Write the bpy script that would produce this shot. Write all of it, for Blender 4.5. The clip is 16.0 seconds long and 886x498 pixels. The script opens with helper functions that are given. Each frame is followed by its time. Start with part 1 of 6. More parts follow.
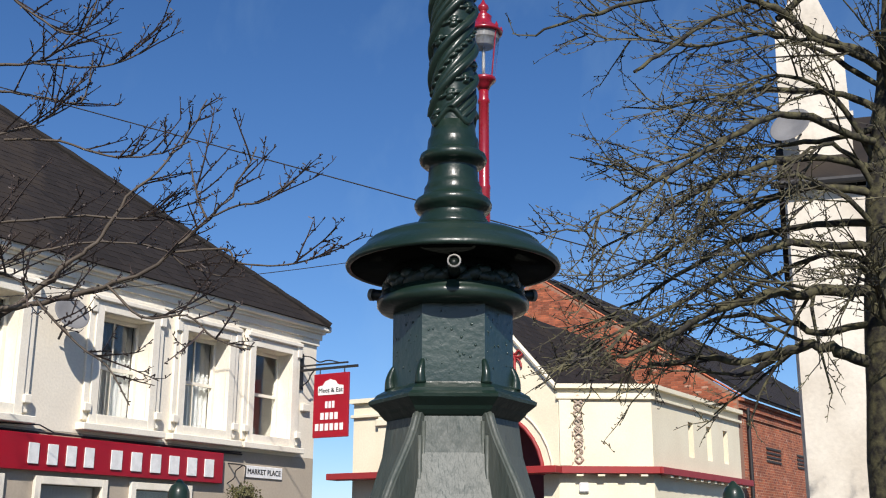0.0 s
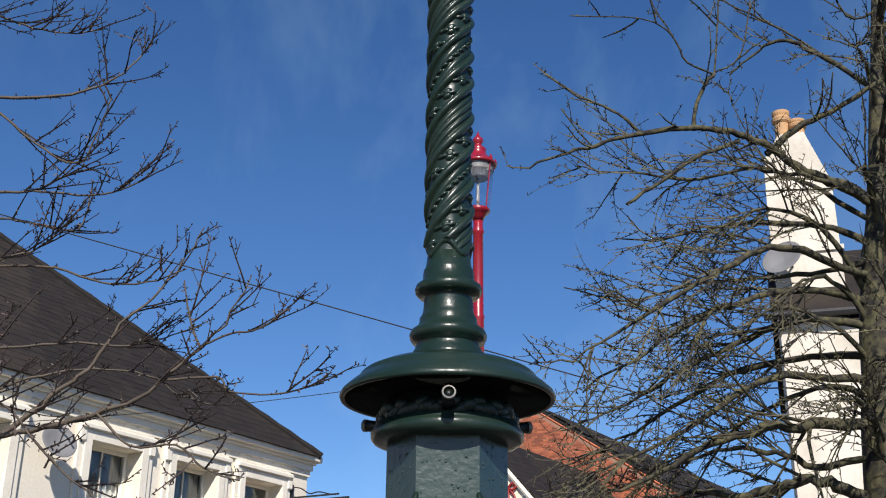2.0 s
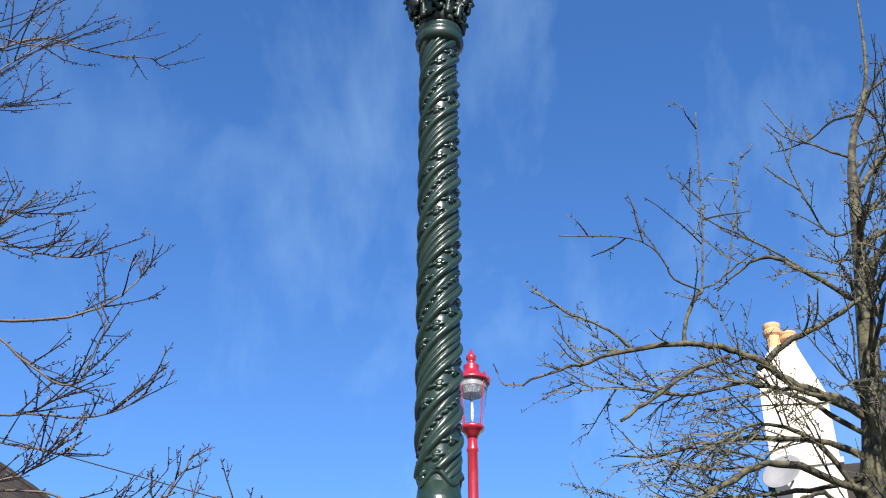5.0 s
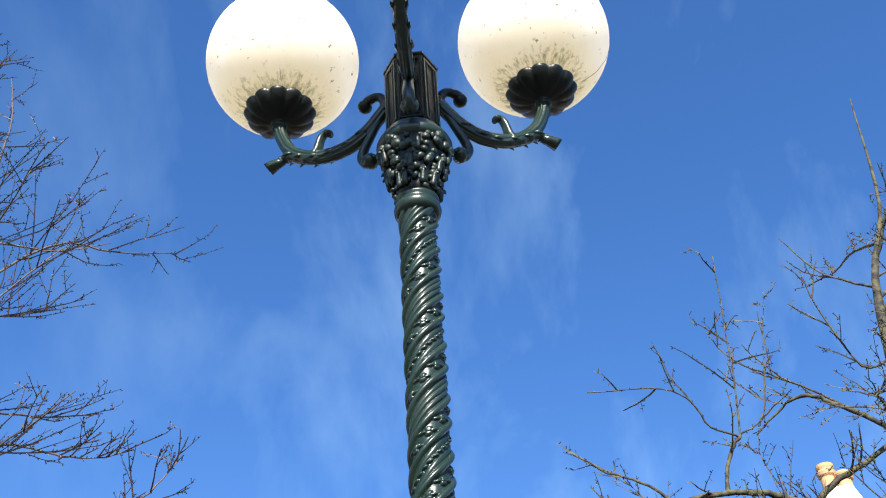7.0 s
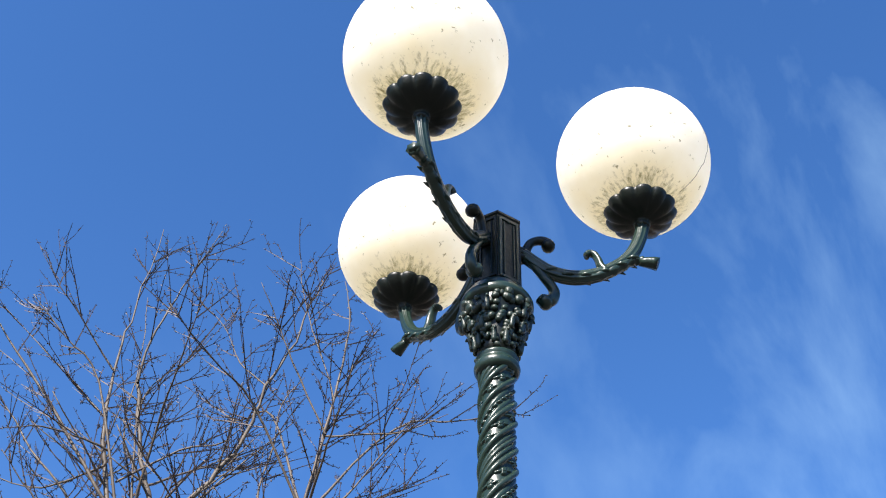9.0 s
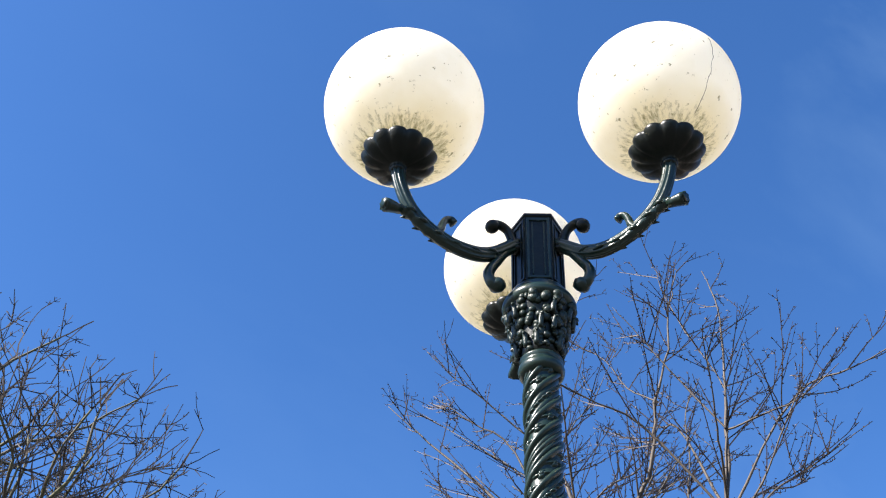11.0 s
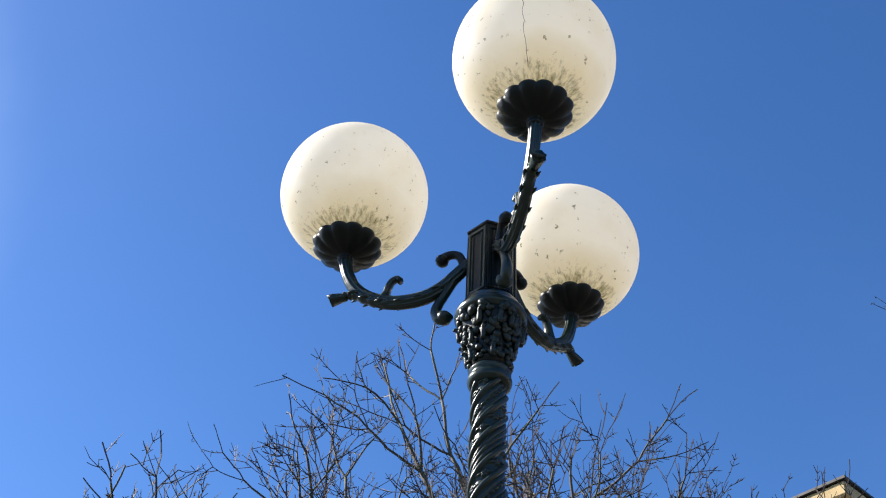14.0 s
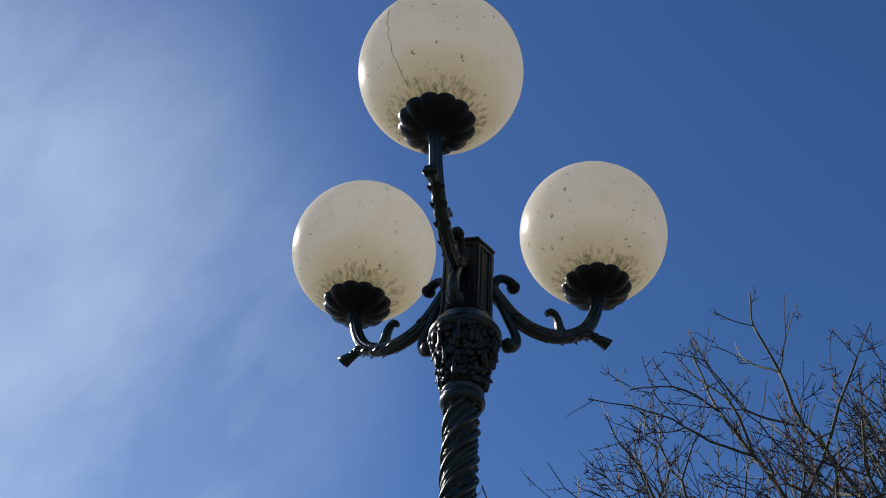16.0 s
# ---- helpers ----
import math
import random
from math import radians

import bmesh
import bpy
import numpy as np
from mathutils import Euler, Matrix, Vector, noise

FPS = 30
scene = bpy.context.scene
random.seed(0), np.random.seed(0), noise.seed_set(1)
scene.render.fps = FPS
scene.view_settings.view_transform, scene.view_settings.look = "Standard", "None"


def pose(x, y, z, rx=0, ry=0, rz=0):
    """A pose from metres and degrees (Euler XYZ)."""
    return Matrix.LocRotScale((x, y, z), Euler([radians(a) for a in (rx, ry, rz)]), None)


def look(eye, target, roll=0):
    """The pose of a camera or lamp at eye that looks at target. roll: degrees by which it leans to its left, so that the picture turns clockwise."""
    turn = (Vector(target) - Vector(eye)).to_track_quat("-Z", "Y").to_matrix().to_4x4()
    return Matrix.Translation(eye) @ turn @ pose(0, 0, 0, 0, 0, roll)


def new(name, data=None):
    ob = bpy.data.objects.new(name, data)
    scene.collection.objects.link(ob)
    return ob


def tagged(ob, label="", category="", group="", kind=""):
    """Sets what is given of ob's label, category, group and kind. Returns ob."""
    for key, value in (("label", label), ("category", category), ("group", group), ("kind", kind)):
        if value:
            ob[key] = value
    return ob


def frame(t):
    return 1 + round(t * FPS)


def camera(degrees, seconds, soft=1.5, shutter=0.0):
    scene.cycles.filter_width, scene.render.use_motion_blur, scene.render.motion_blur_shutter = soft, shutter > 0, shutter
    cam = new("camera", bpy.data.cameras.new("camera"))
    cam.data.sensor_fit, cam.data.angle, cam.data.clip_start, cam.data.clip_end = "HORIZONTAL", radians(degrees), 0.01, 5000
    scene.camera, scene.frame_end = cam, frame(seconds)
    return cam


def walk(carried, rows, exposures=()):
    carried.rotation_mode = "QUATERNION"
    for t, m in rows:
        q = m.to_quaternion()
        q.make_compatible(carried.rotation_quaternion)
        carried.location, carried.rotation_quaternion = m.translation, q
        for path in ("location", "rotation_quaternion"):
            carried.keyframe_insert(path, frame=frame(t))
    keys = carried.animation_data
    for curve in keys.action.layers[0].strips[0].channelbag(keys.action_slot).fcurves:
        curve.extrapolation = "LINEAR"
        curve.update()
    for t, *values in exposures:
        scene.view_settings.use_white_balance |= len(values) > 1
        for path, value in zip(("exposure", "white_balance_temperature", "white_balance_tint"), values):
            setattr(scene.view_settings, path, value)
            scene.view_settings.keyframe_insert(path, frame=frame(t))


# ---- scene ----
cam = camera(43.0, 16.0, soft=1.1)
# seconds, place, yaw, pitch, roll
PATH = [
    (0.0, -0.021, -2.120, 1.600, -0.10, 14.81, -0.23),
    (0.5, -0.026, -2.121, 1.599, -0.24, 16.01, -0.29),
    (1.0, -0.024, -2.122, 1.599, -0.32, 17.64, -0.34),
    (1.5, -0.024, -2.124, 1.600, -0.50, 19.48, -0.58),
    (2.0, -0.024, -2.126, 1.601, -0.54, 21.38, -0.55),
    (2.5, -0.022, -2.130, 1.603, -0.63, 23.27, -0.72),
    (3.0, -0.022, -2.135, 1.604, -0.69, 25.14, -0.72),
    (3.5, -0.021, -2.142, 1.606, -0.71, 27.04, -0.69),
    (4.0, -0.019, -2.148, 1.606, -0.72, 28.89, -0.73),
    (6.5, 0.053, -2.256, 1.610, 1.99, 38.24, 2.46),
    (7.0, 0.109, -2.166, 1.612, 4.00, 40.91, 3.09),
    (7.5, 0.232, -2.188, 1.616, 7.63, 43.18, 3.43),
    (8.0, 0.518, -2.215, 1.615, 14.00, 44.93, 2.16),
    (8.5, 0.784, -2.199, 1.613, 20.81, 46.15, 0.39),
    (9.0, 0.988, -2.043, 1.612, 27.97, 47.66, -1.69),
    (9.2, 1.080, -1.975, 1.622, 31.33, 47.84, -2.14),
    (10.25, 1.606, -1.606, 1.627, 48.50, 47.60, -2.32),
    (11.3, 2.017, -1.104, 1.632, 65.63, 47.22, -2.44),
    (11.5, 2.120, -0.993, 1.636, 68.53, 46.88, -2.73),
    (12.0, 2.340, -0.724, 1.635, 75.27, 46.05, -2.90),
    (12.5, 2.355, -0.413, 1.634, 82.06, 46.24, -2.51),
    (13.0, 2.349, -0.124, 1.650, 88.57, 46.29, -2.18),
    (13.5, 2.382, 0.209, 1.668, 95.80, 45.72, -2.48),
    (14.0, 2.382, 0.504, 1.687, 102.95, 45.20, -2.52),
    (14.5, 2.230, 0.772, 1.707, 110.09, 45.72, -2.42),
    (15.0, 2.113, 1.059, 1.728, 116.66, 45.59, -2.86),
    (15.5, 2.006, 1.384, 1.749, 123.38, 44.98, -3.40),
    (16.0, 1.857, 1.604, 1.766, 130.02, 44.88, -2.67),
]
EXPOSURES = [(t, stops, 6500, 14) for t, stops in ((0.0, 0.25), (2.0, 0.30), (2.5, 0.40), (3.0, 0.68), (3.5, 0.95), (4.0, 1.12), (6.5, 1.4), (9.0, 1.5), (12.5, 1.5), (14.0, 1.12), (15.0, 0.78), (15.5, 0.54), (16.0, 0.08))]
walk(cam, [(t, pose(x, y, z, 90 + pitch, roll, yaw)) for t, x, y, z, yaw, pitch, roll in PATH], EXPOSURES)

# ---- sky and sun ----
SUN_HEIGHT, SUN_TURN = radians(38), radians(180)
world = bpy.data.worlds.new("sky")
scene.world = world
world.use_nodes = True
wn, wl = world.node_tree.nodes, world.node_tree.links
wn.clear()
w_out = wn.new("ShaderNodeOutputWorld")
w_back = wn.new("ShaderNodeBackground")
w_sky = wn.new("ShaderNodeTexSky")
w_sky.sky_type, w_sky.sun_disc = "NISHITA", False
w_sky.sun_elevation, w_sky.sun_rotation = SUN_HEIGHT, SUN_TURN
w_sky.air_density, w_sky.dust_density, w_sky.ozone_density = 0.85, 0.3, 5.0
# thin wisps of high cloud
w_co = wn.new("ShaderNodeTexCoord")
w_map = wn.new("ShaderNodeMapping")
w_map.inputs["Scale"].default_value = (2.4, 0.8, 1.5)
w_map.inputs["Rotation"].default_value = (0.4, 0.2, 0.6)
w_noise = wn.new("ShaderNodeTexNoise")
w_noise.inputs["Scale"].default_value = 3.0
w_noise.inputs["Detail"].default_value = 7.0
w_noise.inputs["Roughness"].default_value = 0.55
w_noise.inputs["Distortion"].default_value = 0.2
w_ramp = wn.new("ShaderNodeMapRange")
w_ramp.inputs["From Min"].default_value, w_ramp.inputs["From Max"].default_value = 0.50, 0.85
w_ramp.inputs["To Min"].default_value, w_ramp.inputs["To Max"].default_value = 0.0, 0.25
# the wisps lie in the northern sky and thin out towards the sun
w_split = wn.new("ShaderNodeSeparateXYZ")
w_north = wn.new("ShaderNodeMapRange")
w_north.inputs["From Min"].default_value, w_north.inputs["From Max"].default_value = 0.05, 0.65
w_north.inputs["To Min"].default_value, w_north.inputs["To Max"].default_value = 0.12, 0.9
w_times = wn.new("ShaderNodeMath")
w_times.operation = "MULTIPLY"
wl.new(w_co.outputs["Generated"], w_split.inputs["Vector"])
wl.new(w_split.outputs["Y"], w_north.inputs["Value"])
w_mix = wn.new("ShaderNodeMix")
w_mix.data_type = "RGBA"
w_mix.inputs["B"].default_value = (4.0, 6.0, 6.9, 1)
wl.new(w_co.outputs["Generated"], w_map.inputs["Vector"])
wl.new(w_map.outputs["Vector"], w_noise.inputs["Vector"])
wl.new(w_noise.outputs["Fac"], w_ramp.inputs["Value"])
wl.new(w_ramp.outputs["Result"], w_times.inputs[0])
wl.new(w_north.outputs["Result"], w_times.inputs[1])
w_west = wn.new("ShaderNodeMapRange")
w_west.inputs["From Min"].default_value, w_west.inputs["From Max"].default_value = -0.40, -0.08
w_west.inputs["To Min"].default_value, w_west.inputs["To Max"].default_value = 0.2, 1.0
wl.new(w_split.outputs["X"], w_west.inputs["Value"])
w_all = wn.new("ShaderNodeMath")
w_all.operation = "MULTIPLY"
wl.new(w_times.outputs["Value"], w_all.inputs[0])
wl.new(w_west.outputs["Result"], w_all.inputs[1])
# pale haze towards the horizon
w_low = wn.new("ShaderNodeMapRange")
w_low.interpolation_type = "SMOOTHSTEP"
w_low.inputs["From Min"].default_value, w_low.inputs["From Max"].default_value = 0.66, 0.18
w_low.inputs["To Min"].default_value, w_low.inputs["To Max"].default_value = 0.0, 0.02
wl.new(w_split.outputs["Z"], w_low.inputs["Value"])
w_sum = wn.new("ShaderNodeMath")
w_sum.operation = "ADD"
wl.new(w_all.outputs["Value"], w_sum.inputs[0])
wl.new(w_low.outputs["Result"], w_sum.inputs[1])
wl.new(w_sum.outputs["Value"], w_mix.inputs["Factor"])
w_hue = wn.new("ShaderNodeHueSaturation")
w_hue.inputs["Saturation"].default_value = 1.17
w_hue.inputs["Hue"].default_value = 0.503
wl.new(w_sky.outputs["Color"], w_hue.inputs["Color"])
wl.new(w_hue.outputs["Color"], w_mix.inputs["A"])
# a brighter bank of thin cloud in the south-west
w_dot = wn.new("ShaderNodeVectorMath")
w_dot.operation = "DOT_PRODUCT"
w_dot.inputs[1].default_value = Vector((-0.24, -0.80, 0.55)).normalized()
wl.new(w_co.outputs["Generated"], w_dot.inputs[0])
w_bank = wn.new("ShaderNodeMapRange")
w_bank.interpolation_type = "SMOOTHSTEP"
w_bank.inputs["From Min"].default_value, w_bank.inputs["From Max"].default_value = 0.90, 1.0
wl.new(w_dot.outputs["Value"], w_bank.inputs["Value"])
w_veil = wn.new("ShaderNodeMapRange")
w_veil.inputs["From Min"].default_value, w_veil.inputs["From Max"].default_value = 0.36, 0.66
w_veil.inputs["To Min"].default_value, w_veil.inputs["To Max"].default_value = 0.16, 0.52
wl.new(w_noise.outputs["Fac"], w_veil.inputs["Value"])
w_both = wn.new("ShaderNodeMath")
w_both.operation = "MULTIPLY"
wl.new(w_bank.outputs["Result"], w_both.inputs[0])
wl.new(w_veil.outputs["Result"], w_both.inputs[1])
w_mix2 = wn.new("ShaderNodeMix")
w_mix2.data_type = "RGBA"
w_mix2.inputs["B"].default_value = (5.2, 7.0, 8.6, 1)
wl.new(w_mix.outputs["Result"], w_mix2.inputs["A"])
wl.new(w_both.outputs["Value"], w_mix2.inputs["Factor"])
wl.new(w_mix2.outputs["Result"], w_back.inputs["Color"])
w_back.inputs["Strength"].default_value = 0.1
wl.new(w_back.outputs["Background"], w_out.inputs["Surface"])
SUN_WAY = Vector((0.03, -math.cos(SUN_HEIGHT), math.sin(SUN_HEIGHT)))
sun = new("sun", bpy.data.lights.new("sun", "SUN"))
sun.data.energy, sun.data.angle, sun.data.color = 5.0, radians(0.53), (1.0, 0.95, 0.86)
sun.matrix_world = look(SUN_WAY * 60, (0, 0, 0))

# ---- materials ----
def material(name, colour, rough=0.6, metal=0.0, second=None, scale=8.0, amount=0.5, bump=0.0, bump_scale=60.0,
             coat=0.0, stretch=(1, 1, 1), random_tone=0.0, spec=0.5, island=False):
    """A two-scale procedural surface: large stains between two colours, fine grain in tone, roughness and relief."""
    m = bpy.data.materials.new(name)
    m.use_nodes = True
    n, l = m.node_tree.nodes, m.node_tree.links
    b = n["Principled BSDF"]
    b.inputs["Metallic"].default_value, b.inputs["Roughness"].default_value = metal, rough
    b.inputs["Coat Weight"].default_value, b.inputs["Coat Roughness"].default_value = coat, 0.12
    b.inputs["Specular IOR Level"].default_value = spec
    co, mp = n.new("ShaderNodeTexCoord"), n.new("ShaderNodeMapping")
    mp.inputs["Scale"].default_value = stretch
    l.new(co.outputs["Object"], mp.inputs["Vector"])
    big, fine = n.new("ShaderNodeTexNoise"), n.new("ShaderNodeTexNoise")
    big.inputs["Scale"].default_value, big.inputs["Detail"].default_value = scale, 5
    fine.inputs["Scale"].default_value, fine.inputs["Detail"].default_value = bump_scale, 4
    l.new(mp.outputs["Vector"], big.inputs["Vector"])
    l.new(mp.outputs["Vector"], fine.inputs["Vector"])
    span = n.new("ShaderNodeMapRange")
    span.inputs["From Min"].default_value, span.inputs["From Max"].default_value = 0.38, 0.66
    span.inputs["To Max"].default_value = amount
    l.new(big.outputs["Fac"], span.inputs["Value"])
    mix = n.new("ShaderNodeMix")
    mix.data_type = "RGBA"
    mix.inputs["A"].default_value = (*colour, 1)
    mix.inputs["B"].default_value = (*(second or [c * 0.7 for c in colour]), 1)
    l.new(span.outputs["Result"], mix.inputs["Factor"])
    tone = n.new("ShaderNodeHueSaturation")
    grain = n.new("ShaderNodeMapRange")
    grain.inputs["To Min"].default_value, grain.inputs["To Max"].default_value = 0.86, 1.14
    l.new(fine.outputs["Fac"], grain.inputs["Value"])
    value = grain.outputs["Result"]
    if random_tone:
        info, rnd, mul = n.new("ShaderNodeNewGeometry" if island else "ShaderNodeObjectInfo"), n.new("ShaderNodeMapRange"), n.new("ShaderNodeMath")
        rnd.inputs["To Min"].default_value, rnd.inputs["To Max"].default_value = 1 - random_tone, 1 + random_tone
        mul.operation = "MULTIPLY"
        l.new(info.outputs["Random Per Island" if island else "Random"], rnd.inputs["Value"])
        l.new(rnd.outputs["Result"], mul.inputs[0])
        l.new(value, mul.inputs[1])
        value = mul.outputs["Value"]
    l.new(value, tone.inputs["Value"])
    l.new(mix.outputs["Result"], tone.inputs["Color"])
    l.new(tone.outputs["Color"], b.inputs["Base Color"])
    rr = n.new("ShaderNodeMapRange")
    rr.inputs["To Min"].default_value, rr.inputs["To Max"].default_value = max(0.02, rough - 0.1), min(1, rough + 0.1)
    l.new(big.outputs["Fac"], rr.inputs["Value"])
    l.new(rr.outputs["Result"], b.inputs["Roughness"])
    if bump:
        bp = n.new("ShaderNodeBump")
        bp.inputs["Strength"].default_value, bp.inputs["Distance"].default_value = bump, 0.01
        l.new(fine.outputs["Fac"], bp.inputs["Height"])
        l.new(bp.outputs["Normal"], b.inputs["Normal"])
    return m


GREEN = material("green_gloss_paint", (0.0085, 0.021, 0.015), 0.31, second=(0.015, 0.029, 0.022), scale=6, amount=0.8,
                 bump=0.2, bump_scale=38, coat=0.08, spec=0.36)
GREEN_CAST = material("weathered_green_casting", (0.007, 0.017, 0.012), 0.42, second=(0.020, 0.028, 0.020), scale=22, amount=0.9,
                      bump=0.35, bump_scale=70, coat=0.04, spec=0.34)
GREEN_PITTED = material("pitted_green_paint", (0.013, 0.030, 0.025), 0.34, second=(0.024, 0.046, 0.038), scale=14, amount=0.7,
                        bump=0.14, bump_scale=70, coat=0.12)
GREEN_WORN = material("dusty_green_paint", (0.032, 0.048, 0.041), 0.5, second=(0.082, 0.090, 0.076), scale=9, amount=0.9,
                      bump=0.4, bump_scale=60, stretch=(1, 1, 0.35))
# black-green of cups and scrolls; on the arm box it holds shade too
GREEN_DARK = material("dark_green_with_shade", (0.003, 0.006, 0.004), 0.4, bump=0.2, bump_scale=40, coat=0.04, spec=0.25)
# near-black colour that holds the shade under the lamp's canopy
UNDER_SHADE = material("canopy_shade_black", (0.006, 0.007, 0.006), 0.9, spec=0.05, bump=0.3)
RUST = material("worn_iron", (0.035, 0.03, 0.024), 0.6, second=(0.06, 0.04, 0.028), scale=30, bump=0.4)
STEEL = material("galvanised_pipe", (0.26, 0.25, 0.23), 0.55, 0.5, bump=0.1)
RED = material("red_gloss_paint", (0.26, 0.009, 0.020), 0.28, second=(0.20, 0.008, 0.018), scale=4, coat=0.4, bump=0.05)
RED_SIGN = material("red_sign_board", (0.32, 0.006, 0.018), 0.35, second=(0.26, 0.006, 0.016), scale=2, bump=0.04)
RED_TRIM = material("dull_red_paint", (0.30, 0.025, 0.025), 0.5, second=(0.22, 0.03, 0.03), scale=3, bump=0.1)
WHITE_SIGN = material("white_lettering", (0.8, 0.8, 0.78), 0.4)
BLACK_SIGN = material("black_lettering", (0.02, 0.02, 0.02), 0.5)
CREAM = material("cream_painted_stucco", (0.80, 0.74, 0.61), 0.75, second=(0.71, 0.65, 0.54), scale=0.9, amount=0.7, bump=0.3, bump_scale=24)
CREAM_TRIM = material("white_painted_trim", (0.81, 0.76, 0.64), 0.6, second=(0.71, 0.65, 0.53), scale=2.5, amount=0.6, bump=0.15, bump_scale=30)
BEIGE = material("beige_painted_render", (0.42, 0.36, 0.28), 0.75, second=(0.36, 0.31, 0.24), scale=1.2, bump=0.25, bump_scale=24)
STUCCO = material("cinema_cream_render", (0.78, 0.72, 0.54), 0.75, second=(0.70, 0.63, 0.46), scale=0.7, amount=0.8, bump=0.25, bump_scale=20)
WHITEWASH = material("whitewashed_wall", (0.66, 0.62, 0.53), 0.85, second=(0.48, 0.43, 0.35), scale=0.9, amount=0.9, bump=0.4, bump_scale=16)
SLATE = material("grey_slate", (0.018, 0.0145, 0.0125), 0.8, second=(0.036, 0.027, 0.019), scale=1.5, amount=0.8, bump=0.3, bump_scale=20, random_tone=0.2, spec=0.25)
SLATE_BASE = material("slate_underlay", (0.020, 0.018, 0.017), 0.9, bump=0.2, spec=0.2)
BRICK_LOOK = dict(colour=(0.36, 0.105, 0.046), rough=0.85, second=(0.23, 0.066, 0.036), scale=3, amount=0.9, bump=0.4, bump_scale=40, random_tone=0.38)
BRICK = material("red_brick", **BRICK_LOOK)
BRICK_REST = material("red_brick_courses", island=True, **BRICK_LOOK)
BRICK_PALE = material("salt_whitened_brick", (0.50, 0.30, 0.20), 0.9, second=(0.36, 0.16, 0.10), scale=12, amount=0.9, bump=0.4, bump_scale=40, random_tone=0.2)
MORTAR = material("brick_mortar", (0.30, 0.17, 0.11), 0.95, second=(0.24, 0.11, 0.07), scale=2, bump=0.3)
TERRACOTTA = material("buff_clay_pot", (0.48, 0.28, 0.13), 0.8, second=(0.30, 0.19, 0.11), scale=9, bump=0.2)
DISH = material("grey_dish_metal", (0.19, 0.19, 0.19), 0.55, second=(0.14, 0.14, 0.14), scale=5)
BARK = material("pale_tan_bark", (0.075, 0.057, 0.039), 0.65, second=(0.016, 0.012, 0.010), scale=7, bump=0.6, bump_scale=40, stretch=(1, 1, 0.4))
BARK_GREEN = material("algae_green_bark", (0.062, 0.052, 0.034), 0.8, second=(0.085, 0.084, 0.030), scale=2, amount=0.9, bump=0.6, bump_scale=40)
BARK_LICHEN = material("lichened_bark", (0.010, 0.008, 0.006), 0.85, second=(0.125, 0.115, 0.052), scale=15, amount=0.65, bump=0.6, bump_scale=40)
TWIG = material("red_brown_twig", (0.040, 0.027, 0.018), 0.7, second=(0.018, 0.014, 0.011), scale=2, bump=0.2)
TWIG_PALE = material("pale_grey_twig", (0.075, 0.053, 0.044), 0.65, second=(0.011, 0.007, 0.006), scale=4, amount=0.95, bump=0.2)
TWIG_LICHEN = material("olive_twig", (0.013, 0.010, 0.008), 0.75, second=(0.115, 0.105, 0.048), scale=9, amount=0.85, bump=0.2)
CABLE = material("black_cable", (0.015, 0.015, 0.016), 0.6)
CURTAIN = material("white_net_curtain", (0.80, 0.79, 0.76), 0.9, second=(0.62, 0.61, 0.58), scale=9, stretch=(6, 1, 0.3), bump=0.3)
# interior dimness put into the colour of surfaces behind window glass
ROOM = material("dim_interior_tone", (0.10, 0.085, 0.07), 0.9)
PAVING = material("dark_stone_setts", (0.060, 0.056, 0.050), 0.9, second=(0.082, 0.074, 0.064), scale=0.6, bump=0.6, bump_scale=90)
STONE = material("tan_sandstone", (0.46, 0.34, 0.16), 0.85, second=(0.34, 0.25, 0.12), scale=2, bump=0.4)
BASKET_GREEN = material("winter_foliage", (0.07, 0.075, 0.022), 0.7, second=(0.10, 0.07, 0.03), scale=20, bump=0.3)


def glass_material(name, colour, rough):
    m = bpy.data.materials.new(name)
    m.use_nodes = True
    b = m.node_tree.nodes["Principled BSDF"]
    b.inputs["Base Color"].default_value, b.inputs["Roughness"].default_value = (*colour, 1), rough
    b.inputs["Transmission Weight"].default_value, b.inputs["IOR"].default_value = 1.0, 1.45
    return m


GLASS = glass_material("window_glass", (0.86, 0.9, 0.9), 0.02)
LANTERN_GLASS = glass_material("lantern_glass", (0.9, 0.93, 0.95), 0.06)


